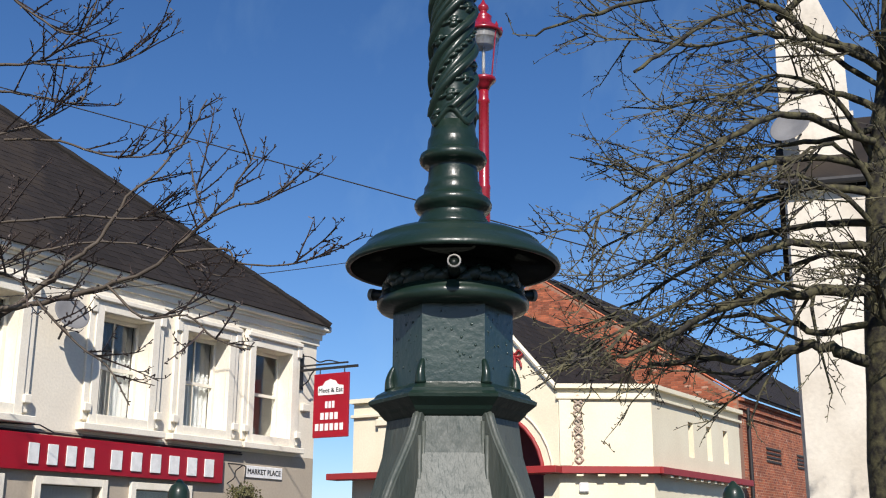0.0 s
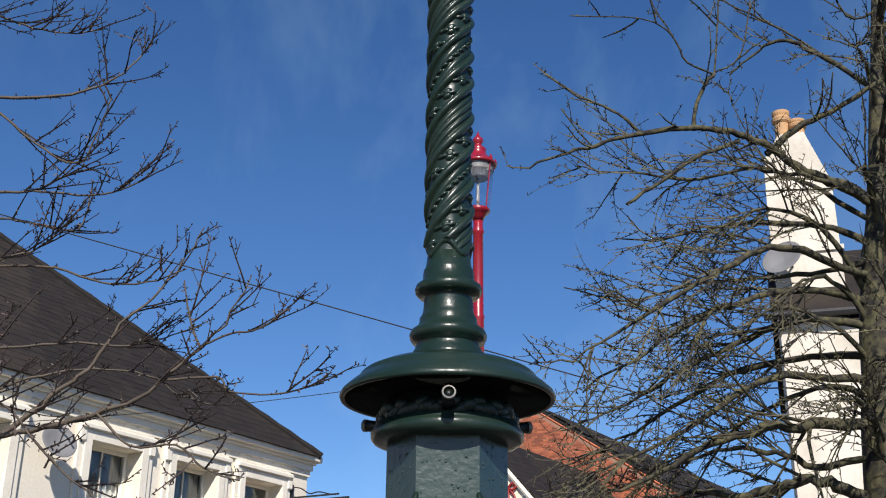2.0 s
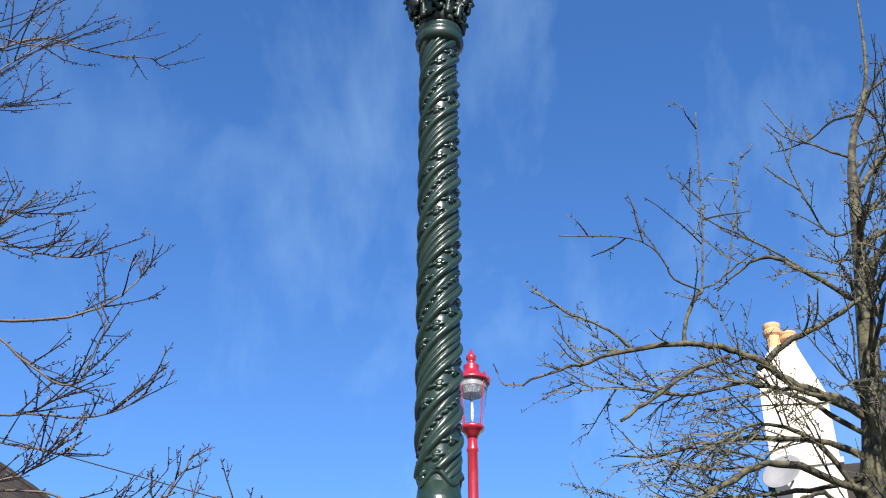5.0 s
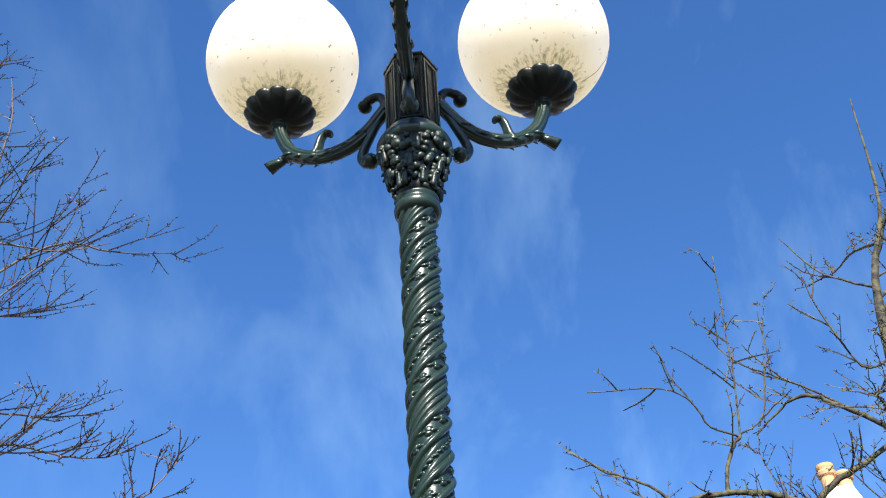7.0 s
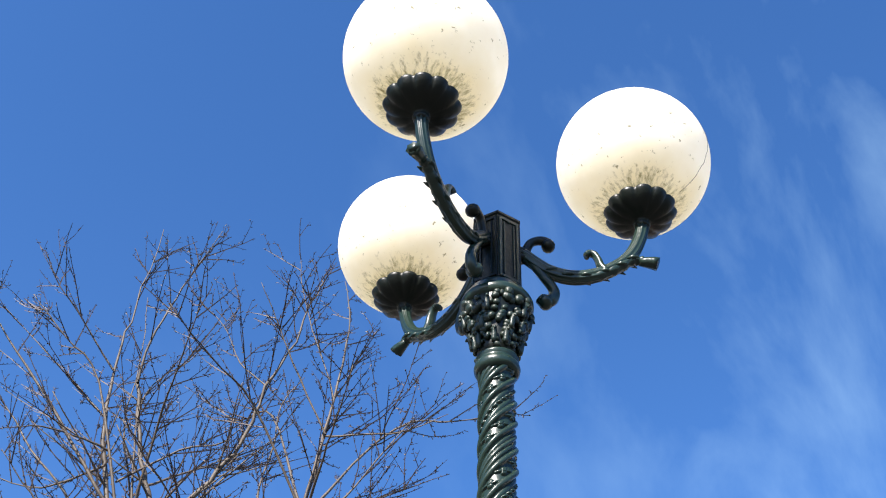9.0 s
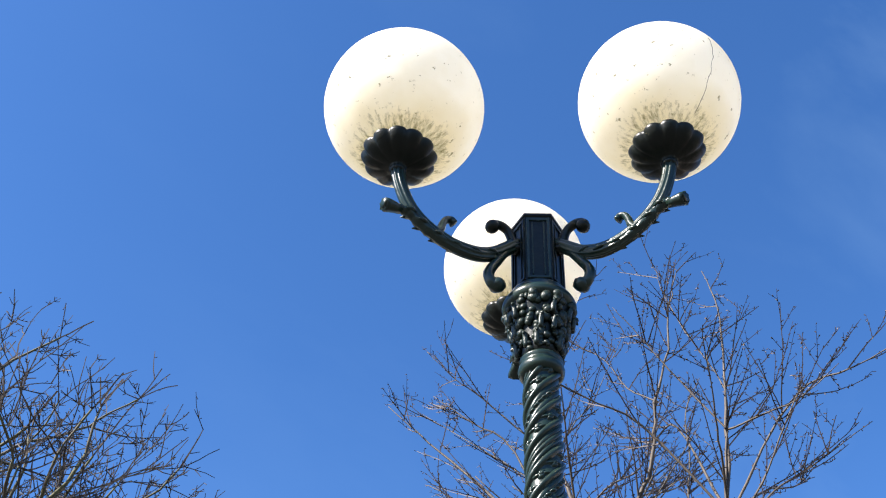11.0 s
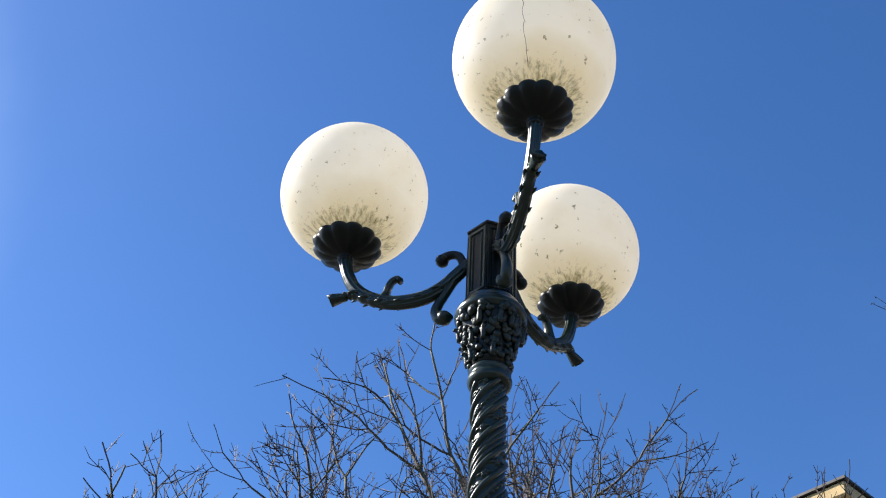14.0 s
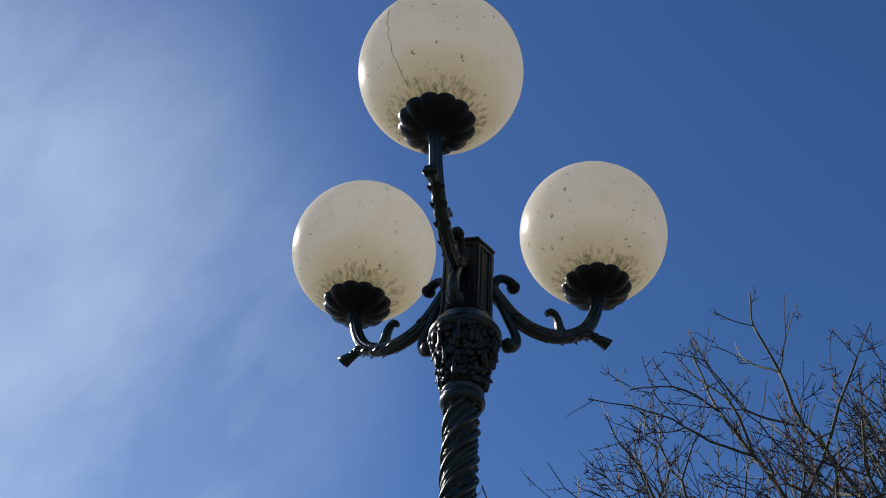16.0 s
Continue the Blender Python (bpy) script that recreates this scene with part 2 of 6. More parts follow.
def globe_material():
    """Opal acrylic: half scattering, half letting light through, with grime that thickens towards the cup."""
    m = bpy.data.materials.new("opal_globe")
    m.use_nodes = True
    n, l = m.node_tree.nodes, m.node_tree.links
    out = n["Material Output"]
    n.remove(n["Principled BSDF"])
    co = n.new("ShaderNodeTexCoord")
    info = n.new("ShaderNodeObjectInfo")
    # streaks that run down the globe: by the bearing round its axis and, stretched, by height
    flat, ring, rise, streak, mp = [n.new("ShaderNodeVectorMath") for _ in range(5)]
    flat.operation, flat.inputs[1].default_value = "MULTIPLY", (1, 1, 0)
    ring.operation = "NORMALIZE"
    rise.operation, rise.inputs[1].default_value = "MULTIPLY", (0, 0, 3.0)
    streak.operation, mp.operation = "MULTIPLY_ADD", "ADD"
    streak.inputs[1].default_value = (0.42, 0.42, 0.42)
    l.new(co.outputs["Object"], flat.inputs[0])
    l.new(flat.outputs["Vector"], ring.inputs[0])
    l.new(co.outputs["Object"], rise.inputs[0])
    l.new(ring.outputs["Vector"], streak.inputs[0])
    l.new(rise.outputs["Vector"], streak.inputs[2])
    add = n.new("ShaderNodeVectorMath")
    add.operation = "ADD"
    mul = n.new("ShaderNodeMath")
    mul.operation, mul.inputs[1].default_value = "MULTIPLY", 37.0
    l.new(info.outputs["Random"], mul.inputs[0])
    l.new(co.outputs["Object"], add.inputs[0])
    l.new(mul.outputs["Value"], add.inputs[1])
    l.new(streak.outputs["Vector"], mp.inputs[0])
    l.new(mul.outputs["Value"], mp.inputs[1])
    specks, stain = n.new("ShaderNodeTexNoise"), n.new("ShaderNodeTexNoise")
    specks.inputs["Scale"].default_value, specks.inputs["Detail"].default_value, specks.inputs["Roughness"].default_value = 21, 7, 0.72
    stain.inputs["Scale"].default_value, stain.inputs["Detail"].default_value = 9, 4
    l.new(mp.outputs["Vector"], specks.inputs["Vector"])
    l.new(add.outputs["Vector"], stain.inputs["Vector"])
    split = n.new("ShaderNodeSeparateXYZ")
    l.new(co.outputs["Object"], split.inputs["Vector"])
    low = n.new("ShaderNodeMapRange")
    low.inputs["From Min"].default_value, low.inputs["From Max"].default_value = -0.12, -0.225
    low.inputs["To Min"].default_value, low.inputs["To Max"].default_value = 0.0, 1.0
    l.new(split.outputs["Z"], low.inputs["Value"])
    both = n.new("ShaderNodeMath")
    both.operation = "MULTIPLY_ADD"
    both.inputs[1].default_value = 0.46
    l.new(low.outputs["Result"], both.inputs[0])
    l.new(specks.outputs["Fac"], both.inputs[2])
    both2 = n.new("ShaderNodeMath")
    both2.operation = "MULTIPLY_ADD"
    both2.inputs[1].default_value = 0.22
    l.new(stain.outputs["Fac"], both2.inputs[0])
    l.new(both.outputs["Value"], both2.inputs[2])
    cut = n.new("ShaderNodeMapRange")
    cut.inputs["From Min"].default_value, cut.inputs["From Max"].default_value = 0.98, 1.22
    cut.inputs["To Max"].default_value = 0.95
    l.new(both2.outputs["Value"], cut.inputs["Value"])
    film = n.new("ShaderNodeMapRange")
    film.inputs["From Min"].default_value, film.inputs["From Max"].default_value = 0.42, 1.45
    film.inputs["To Max"].default_value = 0.75
    plus = n.new("ShaderNodeMath")
    plus.operation = "ADD"
    l.new(low.outputs["Result"], plus.inputs[0])
    l.new(stain.outputs["Fac"], plus.inputs[1])
    l.new(plus.outputs["Value"], film.inputs["Value"])
    base = n.new("ShaderNodeMix")
    base.data_type = "RGBA"
    base.inputs["A"].default_value, base.inputs["B"].default_value = (0.97, 0.935, 0.835, 1), (0.74, 0.64, 0.38, 1)
    l.new(film.outputs["Result"], base.inputs["Factor"])
    dirt = n.new("ShaderNodeMix")
    dirt.data_type = "RGBA"
    dirt.inputs["B"].default_value = (0.14, 0.12, 0.025, 1)
    l.new(base.outputs["Result"], dirt.inputs["A"])
    # scattered spots of moss anywhere on the skin
    spot, dots, most = n.new("ShaderNodeTexNoise"), n.new("ShaderNodeMapRange"), n.new("ShaderNodeMath")
    spot.inputs["Scale"].default_value, spot.inputs["Detail"].default_value, spot.inputs["Roughness"].default_value = 46, 4, 0.62
    dots.inputs["From Min"].default_value, dots.inputs["From Max"].default_value, dots.inputs["To Max"].default_value = 0.645, 0.71, 0.8
    l.new(add.outputs["Vector"], spot.inputs["Vector"])
    l.new(spot.outputs["Fac"], dots.inputs["Value"])
    most.operation = "MAXIMUM"
    l.new(dots.outputs["Result"], most.inputs[0])
    l.new(cut.outputs["Result"], most.inputs[1])
    l.new(most.outputs["Value"], dirt.inputs["Factor"])
    dif, tra, glo = n.new("ShaderNodeBsdfDiffuse"), n.new("ShaderNodeBsdfTranslucent"), n.new("ShaderNodeBsdfGlossy")
    glo.inputs["Roughness"].default_value = 0.3
    l.new(dirt.outputs["Result"], dif.inputs["Color"])
    l.new(dirt.outputs["Result"], tra.inputs["Color"])
    m1, m2 = n.new("ShaderNodeMixShader"), n.new("ShaderNodeMixShader")
    m1.inputs["Fac"].default_value, m2.inputs["Fac"].default_value = 0.62, 0.03
    l.new(dif.outputs["BSDF"], m1.inputs[1])
    l.new(tra.outputs["BSDF"], m1.inputs[2])
    l.new(m1.outputs["Shader"], m2.inputs[1])
    l.new(glo.outputs["BSDF"], m2.inputs[2])
    l.new(m2.outputs["Shader"], out.inputs["Surface"])
    return m


OPAL = globe_material()

# ---- mesh helpers ----
def link_mesh(name, verts, faces, mat, parent=None, label="", smooth=False, mats=None, at=None):
    me = bpy.data.meshes.new(name)
    me.from_pydata([tuple(v) for v in verts], [], faces)
    me.update()
    me.materials.append(mat)
    if smooth:
        me.shade_smooth()
    ob = new(name, me)
    if parent is not None:
        ob.parent = parent
    if at is not None:
        ob.matrix_basis = at
    if label:
        tagged(ob, label)
    return ob


def part(name, bm, mat, parent=None, label="", smooth=False, at=None):
    me = bpy.data.meshes.new(name)
    bm.normal_update()
    bm.to_mesh(me)
    bm.free()
    me.materials.append(mat)
    if smooth:
        me.shade_smooth()
    ob = new(name, me)
    if parent is not None:
        ob.parent = parent
    if at is not None:
        ob.matrix_basis = at
    if label:
        tagged(ob, label)
    return ob


def empty(name, m, label, category, group="", kind=""):
    ob = new(name)
    ob.empty_display_size = 0.1
    ob.matrix_basis = m
    return tagged(ob, label, category, group, kind)


def lathe(profile, seg=48, bm=None, wob=None, turn=0.0):
    """A turned body from (radius, height) pairs; wob(angle, radius, z) may vary the radius."""
    bm = bm or bmesh.new()
    rings = []
    for r, z in profile:
        ring = []
        for i in range(seg):
            a = 2 * math.pi * i / seg + turn
            q = wob(a, r, z) if wob else r
            ring.append(bm.verts.new((q * math.cos(a), q * math.sin(a), z)))
        rings.append(ring)
    for lo, hi in zip(rings, rings[1:]):
        for i in range(seg):
            bm.faces.new((lo[i], lo[(i + 1) % seg], hi[(i + 1) % seg], hi[i]))
    if profile[0][0] > 1e-4:
        bm.faces.new(rings[0][::-1])
    if profile[-1][0] > 1e-4:
        bm.faces.new(rings[-1])
    return bm


def box(x0, x1, y0, y1, z0, z1, bm=None, bevel=0.0):
    bm = bm or bmesh.new()
    vs = [bm.verts.new((x, y, z)) for x in (x0, x1) for y in (y0, y1) for z in (z0, z1)]
    fs = [bm.faces.new([vs[i] for i in f]) for f in ((0, 1, 3, 2), (4, 6, 7, 5), (0, 4, 5, 1), (2, 3, 7, 6), (0, 2, 6, 4), (1, 5, 7, 3))]
    if bevel:
        es = {e for f in fs for e in f.edges}
        bmesh.ops.bevel(bm, geom=list(es), offset=bevel, segments=1, affect="EDGES")
    return bm


def prism(outline, d0, d1, axis="y", bm=None):
    """An outline of (a, b) pairs pushed from d0 to d1 along an axis."""
    bm = bm or bmesh.new()
    spot = {"y": lambda a, b, d: (a, d, b), "z": lambda a, b, d: (a, b, d), "x": lambda a, b, d: (d, a, b)}[axis]
    p = [bm.verts.new(spot(a, b, d0)) for a, b in outline]
    q = [bm.verts.new(spot(a, b, d1)) for a, b in outline]
    n = len(outline)
    bm.faces.new(p)
    bm.faces.new(q[::-1])
    for i in range(n):
        bm.faces.new((p[i], q[i], q[(i + 1) % n], p[(i + 1) % n]))
    bmesh.ops.recalc_face_normals(bm, faces=bm.faces[:])
    return bm


def smooth_line(pts, n):
    """Catmull-Rom through the given points."""
    p = [Vector(v) for v in pts]
    p = [2 * p[0] - p[1]] + p + [2 * p[-1] - p[-2]]
    out = []
    for i in range(1, len(p) - 2):
        for k in range(n):
            t = k / n
            a, b, c, d = p[i - 1:i + 3]
            out.append(0.5 * ((2 * b) + (c - a) * t + (2 * a - 5 * b + 4 * c - d) * t * t + (3 * b - a - 3 * c + d) * t ** 3))
    out.append(p[-2])
    return out


def tube(pts, radii, sides=10, bm=None, ribs=0.0, nrib=6, flat=1.0):
    """A bent round bar; ribs give it lengthwise flutes, flat squeezes it sideways."""
    bm = bm or bmesh.new()
    pts = [Vector(p) for p in pts]
    side = None
    rings = []
    for i, p in enumerate(pts):
        t = (pts[min(i + 1, len(pts) - 1)] - pts[max(i - 1, 0)]).normalized()
        if side is None:
            side = t.cross(Vector((0, 0, 1)) if abs(t.z) < 0.9 else Vector((0, 1, 0))).normalized()
        side = (side - t * side.dot(t)).normalized()
        up = t.cross(side)
        r = radii[i] if hasattr(radii, "__len__") else radii
        ring = []
        for k in range(sides):
            a = 2 * math.pi * k / sides
            q = r * (1 + ribs * math.cos(nrib * a))
            ring.append(bm.verts.new(p + side * (q * flat * math.cos(a)) + up * (q * math.sin(a))))
        rings.append(ring)
    for lo, hi in zip(rings, rings[1:]):
        for k in range(sides):
            bm.faces.new((lo[k], lo[(k + 1) % sides], hi[(k + 1) % sides], hi[k]))
    bm.faces.new(rings[0][::-1])
    bm.faces.new(rings[-1])
    return bm


def ball(c, r, bm, squash=(1, 1, 1), sub=2, turn=None):
    m = Matrix.Translation(c) @ (turn or Matrix()) @ Matrix.Diagonal((*[r * s for s in squash], 1))
    bmesh.ops.create_icosphere(bm, subdivisions=sub, radius=1.0, matrix=m)
    return bm


# ---- the three-globe lamp standard ----
LAMP = empty("lamp_standard", pose(0, 0, 0), "dark green cast iron lamp standard with twisted shaft and three globes", "lamp post")
HEX_TURN = 0.0


def hexa(profile, bm=None):
    return lathe(profile, 6, bm, turn=HEX_TURN)


# stepped base on the ground, out to the flared foot
part("plinth", hexa([(0.42, 0.0), (0.42, 0.16), (0.40, 0.18), (0.36, 0.19), (0.36, 0.30), (0.33, 0.33)]), GREEN_PITTED, LAMP)
part("pedestal", hexa([(0.31, 0.33), (0.31, 0.38), (0.29, 0.42), (0.285, 0.8), (0.27, 1.15), (0.235, 1.42), (0.190, 1.58), (0.152, 1.688), (0.131, 1.76), (0.122, 1.835)]), GREEN_WORN, LAMP,
     "dusty green hexagonal pedestal")
for k in (1, 2, 4, 5):
    # flaring fins on the corners, with a raised bead along the outer edge
    out = smooth_line([(0.128, 0, 1.83), (0.148, 0, 1.79), (0.180, 0, 1.745), (0.220, 0, 1.69), (0.262, 0, 1.61), (0.305, 0, 1.48), (0.335, 0, 1.2), (0.345, 0, 0.7), (0.345, 0, 0.33)], 4)
    bm = bmesh.new()
    w = 0.009
    rows = []
    for p in out:
        inner = 0.10
        rows.append([bm.verts.new((inner, -w, p.z)), bm.verts.new((p.x, -w, p.z)), bm.verts.new((p.x, w, p.z)), bm.verts.new((inner, w, p.z))])
    for lo, hi in zip(rows, rows[1:]):
        for i in range(4):
            bm.faces.new((lo[i], lo[(i + 1) % 4], hi[(i + 1) % 4], hi[i]))
    bm.faces.new(rows[0])
    bm.faces.new(rows[-1][::-1])
    bmesh.ops.recalc_face_normals(bm, faces=bm.faces[:])
    fin = part("fin", bm, GREEN_WORN, LAMP, at=pose(0, 0, 0, 0, 0, 60 * k))
    bead = tube([(p.x, 0.0, p.z) for p in out], 0.0052, 8)
    part("bead", bead, GREEN_WORN, fin, smooth=True)
    for s in (-1, 1):
        for off in (0.0, 0.013):
            part("inner_bead", tube([(0.122 + off + 0.0 * i, s * 0.0095, 1.815 - off * 2 - 0.1 * i) for i in range(11)], 0.0042, 6), GREEN_WORN, fin, smooth=True)

part("ledge", hexa([(0.119, 1.822), (0.128, 1.828), (0.136, 1.836), (0.140, 1.842), (0.158, 1.856), (0.159, 1.862), (0.148, 1.868), (0.144, 1.874), (0.125, 1.884), (0.115, 1.888)]),
     GREEN, LAMP)
part("hexagonal_drum", hexa([(0.1145, 1.886), (0.1145, 2.034)]), GREEN_PITTED, LAMP, "pitted green hexagonal drum")
rng = random.Random(19)
bm = bmesh.new()
for i in range(90):
    # blisters under the paint
    turn = Matrix.Rotation(radians(-90 + 60 * rng.choice((-1, 0, 1))), 4, "Z")
    ball(turn @ Vector((0.1145 * math.cos(radians(30)), rng.uniform(-0.05, 0.05), rng.uniform(1.90, 2.02))), rng.uniform(0.0012, 0.0034), bm, (0.45, 1, 1), 1, turn)
tagged(part("paint_blisters", bm, GREEN_PITTED, LAMP, smooth=True), kind="stuff")
for k in range(6):
    # small brackets on the drum's corners
    bm = bmesh.new()
    tube(smooth_line([(0.118, 0, 1.884), (0.119, 0, 1.902), (0.114, 0, 1.92), (0.107, 0, 1.932)], 4), [0.011 - 0.0006 * i for i in range(13)], 8, bm)
    part("corner_bracket", bm, GREEN, LAMP, smooth=True, at=pose(0, 0, 0, 0, 0, 60 * k))
part("lower_ring", lathe([(0.095, 2.0315), (0.118, 2.0315), (0.130, 2.032), (0.140, 2.035), (0.146, 2.042), (0.1465, 2.052), (0.142, 2.058), (0.138, 2.061), (0.139, 2.067), (0.128, 2.071)], 64), GREEN, LAMP, smooth=True)
# coloured near black for the shade behind the frieze
part("frieze_core", lathe([(0.122, 2.07), (0.116, 2.095), (0.116, 2.13)], 48), UNDER_SHADE, LAMP, smooth=True)
rng = random.Random(5)
bm = bmesh.new()
for i in range(54):
    a = 2 * math.pi * i / 54 + rng.uniform(-0.03, 0.03)
    z = 2.080 + 0.007 * math.sin(i * 1.9) + rng.uniform(-0.004, 0.004)
    ball((0.126 * math.cos(a), 0.126 * math.sin(a), z), rng.uniform(0.011, 0.017), bm,
         (0.8, 1.3, 0.85), 2, Matrix.Rotation(a, 4, "Z") @ Matrix.Rotation(rng.uniform(-0.9, 0.9), 4, "X"))
tagged(part("floral_frieze", bm, GREEN_CAST, LAMP, "cast frieze of leaves and fruit", smooth=True), kind="stuff")
for k in range(3):
    a = -90 + 120 * k
    bm = tube([(0.10, 0, 2.083), (0.150, 0, 2.083), (0.186, 0, 2.089)], 0.0115, 16)
    sp = part("spout", bm, GREEN_DARK, LAMP, smooth=True, at=pose(0, 0, 0, 0, 0, a))
    bm = lathe([(0.0118, 0.0), (0.0125, 0.002), (0.0125, 0.008), (0.0097, 0.009), (0.0092, -0.004)], 20)
    part("pipe_end", bm, STEEL, sp, "bare steel pipe end", at=pose(0.182, 0, 2.0885, 0, 82, 0))
part("canopy_disc", lathe([(0.192, 2.124), (0.201, 2.117), (0.2065, 2.117), (0.2085, 2.122), (0.205, 2.130), (0.193, 2.141), (0.181, 2.151), (0.172, 2.158), (0.170, 2.164), (0.164, 2.169), (0.140, 2.180), (0.105, 2.190), (0.084, 2.195), (0.078, 2.198), (0.066, 2.199)], 96),
     GREEN, LAMP, "wide dark green dished canopy", smooth=True)
# shade under the disc is put into the colour of soffit and neck
part("canopy_soffit", lathe([(0.118, 2.134), (0.15, 2.137), (0.178, 2.132), (0.198, 2.118)], 96), UNDER_SHADE, LAMP, "soffit coloured near black for the shade beneath the canopy", smooth=True)
part("canopy_neck", lathe([(0.120, 2.12), (0.116, 2.136)], 48), UNDER_SHADE, LAMP, smooth=True)
FOOT = [(0.0755, 2.209), (0.073, 2.218), (0.069, 2.227), (0.063, 2.238), (0.0635, 2.243), (0.072, 2.248), (0.076, 2.256), (0.0765, 2.262), (0.073, 2.270), (0.066, 2.275), (0.060, 2.279), (0.057, 2.290), (0.057, 2.296), (0.053, 2.302), (0.0500, 2.312), (0.0485, 2.335),
        (0.0490, 2.340), (0.060, 2.343), (0.066, 2.349), (0.0675, 2.356), (0.065, 2.364), (0.058, 2.369), (0.0525, 2.372), (0.0510, 2.392), (0.0500, 2.398), (0.0465, 2.403), (0.0430, 2.43)]
part("shaft_foot", lathe([(r, z - 0.013) for r, z in FOOT], 64), GREEN, LAMP, smooth=True)

# twisted shaft: two flower bands, one beaded band and one reeded band wind round it
LEAD, Z0, Z1, CORE = 0.300, 2.392, 3.61, 0.0405


def bulge(x, w):
    return math.sqrt(max(0.0, 1 - (x / w) ** 2))


def wrap(a):
    return (a + math.pi) % (2 * math.pi) - math.pi


def relief(theta, z):
    phase = 2 * math.pi * z / LEAD
    u = theta - phase
    h = 0.0
    for c in (0.0, math.pi):
        x = wrap(u - c)
        # a bold rib on each side of the flower band
        h = max(h, 0.0092 * bulge(abs(x) - 0.68, 0.27))
        if abs(x) < 0.46:
            # four-petalled flowers along the band
            along, across = wrap(8 * (phase + 0.3 * c)) / 8 * 0.065, x * 0.036
            q, ang = math.hypot(along, across), math.atan2(across, along) + 0.5
            petal = 0.0205 * (0.26 + 0.74 * abs(math.cos(2 * ang)))
            if q < petal:
                h = max(h, 0.0008 + 0.0050 * math.sin(math.pi * min(1, 0.12 + 0.88 * q / petal)) ** 0.7)
            if q < 0.0036:
                h = max(h, 0.0072)
    x = wrap(u - math.pi / 2)
    # beads between two flat fillets
    h = max(h, 0.0034 * bulge(abs(x) - 0.40, 0.22))
    if abs(x) < 0.22:
        b = wrap(phase * 22.0) / math.pi
        h = max(h, 0.0062 * bulge(math.hypot(b * 0.9, x / 0.20), 0.85))
    x = wrap(u + math.pi / 2)
    for o in (-0.36, 0.0, 0.36):
        h = max(h, (0.0050 if o else 0.0064) * bulge(x - o, 0.19))
    return h


NT, NZ = 192, 900
verts, faces = [], []
for j in range(NZ + 1):
    z = Z0 + (Z1 - Z0) * j / NZ
    for i in range(NT):
        a = 2 * math.pi * i / NT
        # the ribs end in loops a little above the foot
        edge = 0.028 + 0.014 * math.cos(4 * a + 0.6)
        keep = min(1.0, max(0.0, (z - Z0 - edge) / 0.006))
        lip = 0.0062 * bulge(z - Z0 - edge - 0.006, 0.009)
        r = CORE + max(relief(a, z) * 1.3 * keep, lip + 0.0015)
        verts.append((r * math.cos(a), r * math.sin(a), z))
for j in range(NZ):
    for i in range(NT):
        i2 = (i + 1) % NT
        faces.append((j * NT + i, j * NT + i2, (j + 1) * NT + i2, (j + 1) * NT + i))
link_mesh("twisted_shaft", verts, faces, GREEN, LAMP, "twisted shaft with flowers, beads and reeding", smooth=True)

part("neck_ring", lathe([(0.046, 3.598), (0.055, 3.602), (0.061, 3.610), (0.063, 3.620), (0.061, 3.629), (0.055, 3.636), (0.056, 3.642), (0.060, 3.647), (0.059, 3.654), (0.054, 3.658)], 48), GREEN, LAMP, smooth=True)
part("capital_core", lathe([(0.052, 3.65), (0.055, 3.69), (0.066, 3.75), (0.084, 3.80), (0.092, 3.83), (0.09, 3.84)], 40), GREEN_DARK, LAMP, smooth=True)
rng = random.Random(11)
bm = bmesh.new()
for i in range(270):
    z = 3.665 + 0.168 * rng.random() ** 0.9
    f = (z - 3.655) / 0.18
    r = 0.057 + 0.040 * f ** 1.5
    a = rng.uniform(0, 2 * math.pi)
    ball((r * math.cos(a), r * math.sin(a), z), rng.uniform(0.006, 0.0125) * (0.85 + 0.5 * f), bm,
         (0.85, rng.uniform(0.75, 1.25), rng.uniform(0.75, 1.35)), 2, Matrix.Rotation(a, 4, "Z") @ Matrix.Rotation(rng.uniform(-1.2, 1.2), 4, "X"))
for i in range(22):
    # leaf tips that curl off the bell
    a = 2 * math.pi * i / 22 + rng.uniform(-0.12, 0.12)
    z = rng.choice((3.70, 3.75, 3.80))
    f = (z - 3.655) / 0.18
    r = 0.058 + 0.042 * f ** 1.5
    ln = [(r * math.cos(a + s * 0.03) + d * math.cos(a), r * math.sin(a + s * 0.03) + d * math.sin(a), z + h) for s, d, h in ((0, 0, -0.03), (1, 0.004, 0), (2, 0.012, 0.012), (3, 0.018, 0.004))]
    tube(smooth_line(ln, 3), [0.007, 0.008, 0.0085, 0.008, 0.0075, 0.007, 0.006, 0.005, 0.004, 0.002], 7, bm)
part("capital_foliage", bm, GREEN_CAST, LAMP, "capital of cast leaves and fruit", smooth=True)
part("capital_ring", lathe([(0.085, 3.828), (0.097, 3.834), (0.1045, 3.844), (0.1055, 3.854), (0.102, 3.864), (0.095, 3.870), (0.093, 3.875), (0.090, 3.886), (0.084, 3.896), (0.080, 3.902)], 64), GREEN, LAMP, smooth=True)
# darker than the shaft's green: the globes' shade is put into the colour
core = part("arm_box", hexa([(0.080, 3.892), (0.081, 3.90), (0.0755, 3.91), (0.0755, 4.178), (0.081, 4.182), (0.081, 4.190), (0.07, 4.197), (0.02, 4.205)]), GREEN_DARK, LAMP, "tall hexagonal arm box")
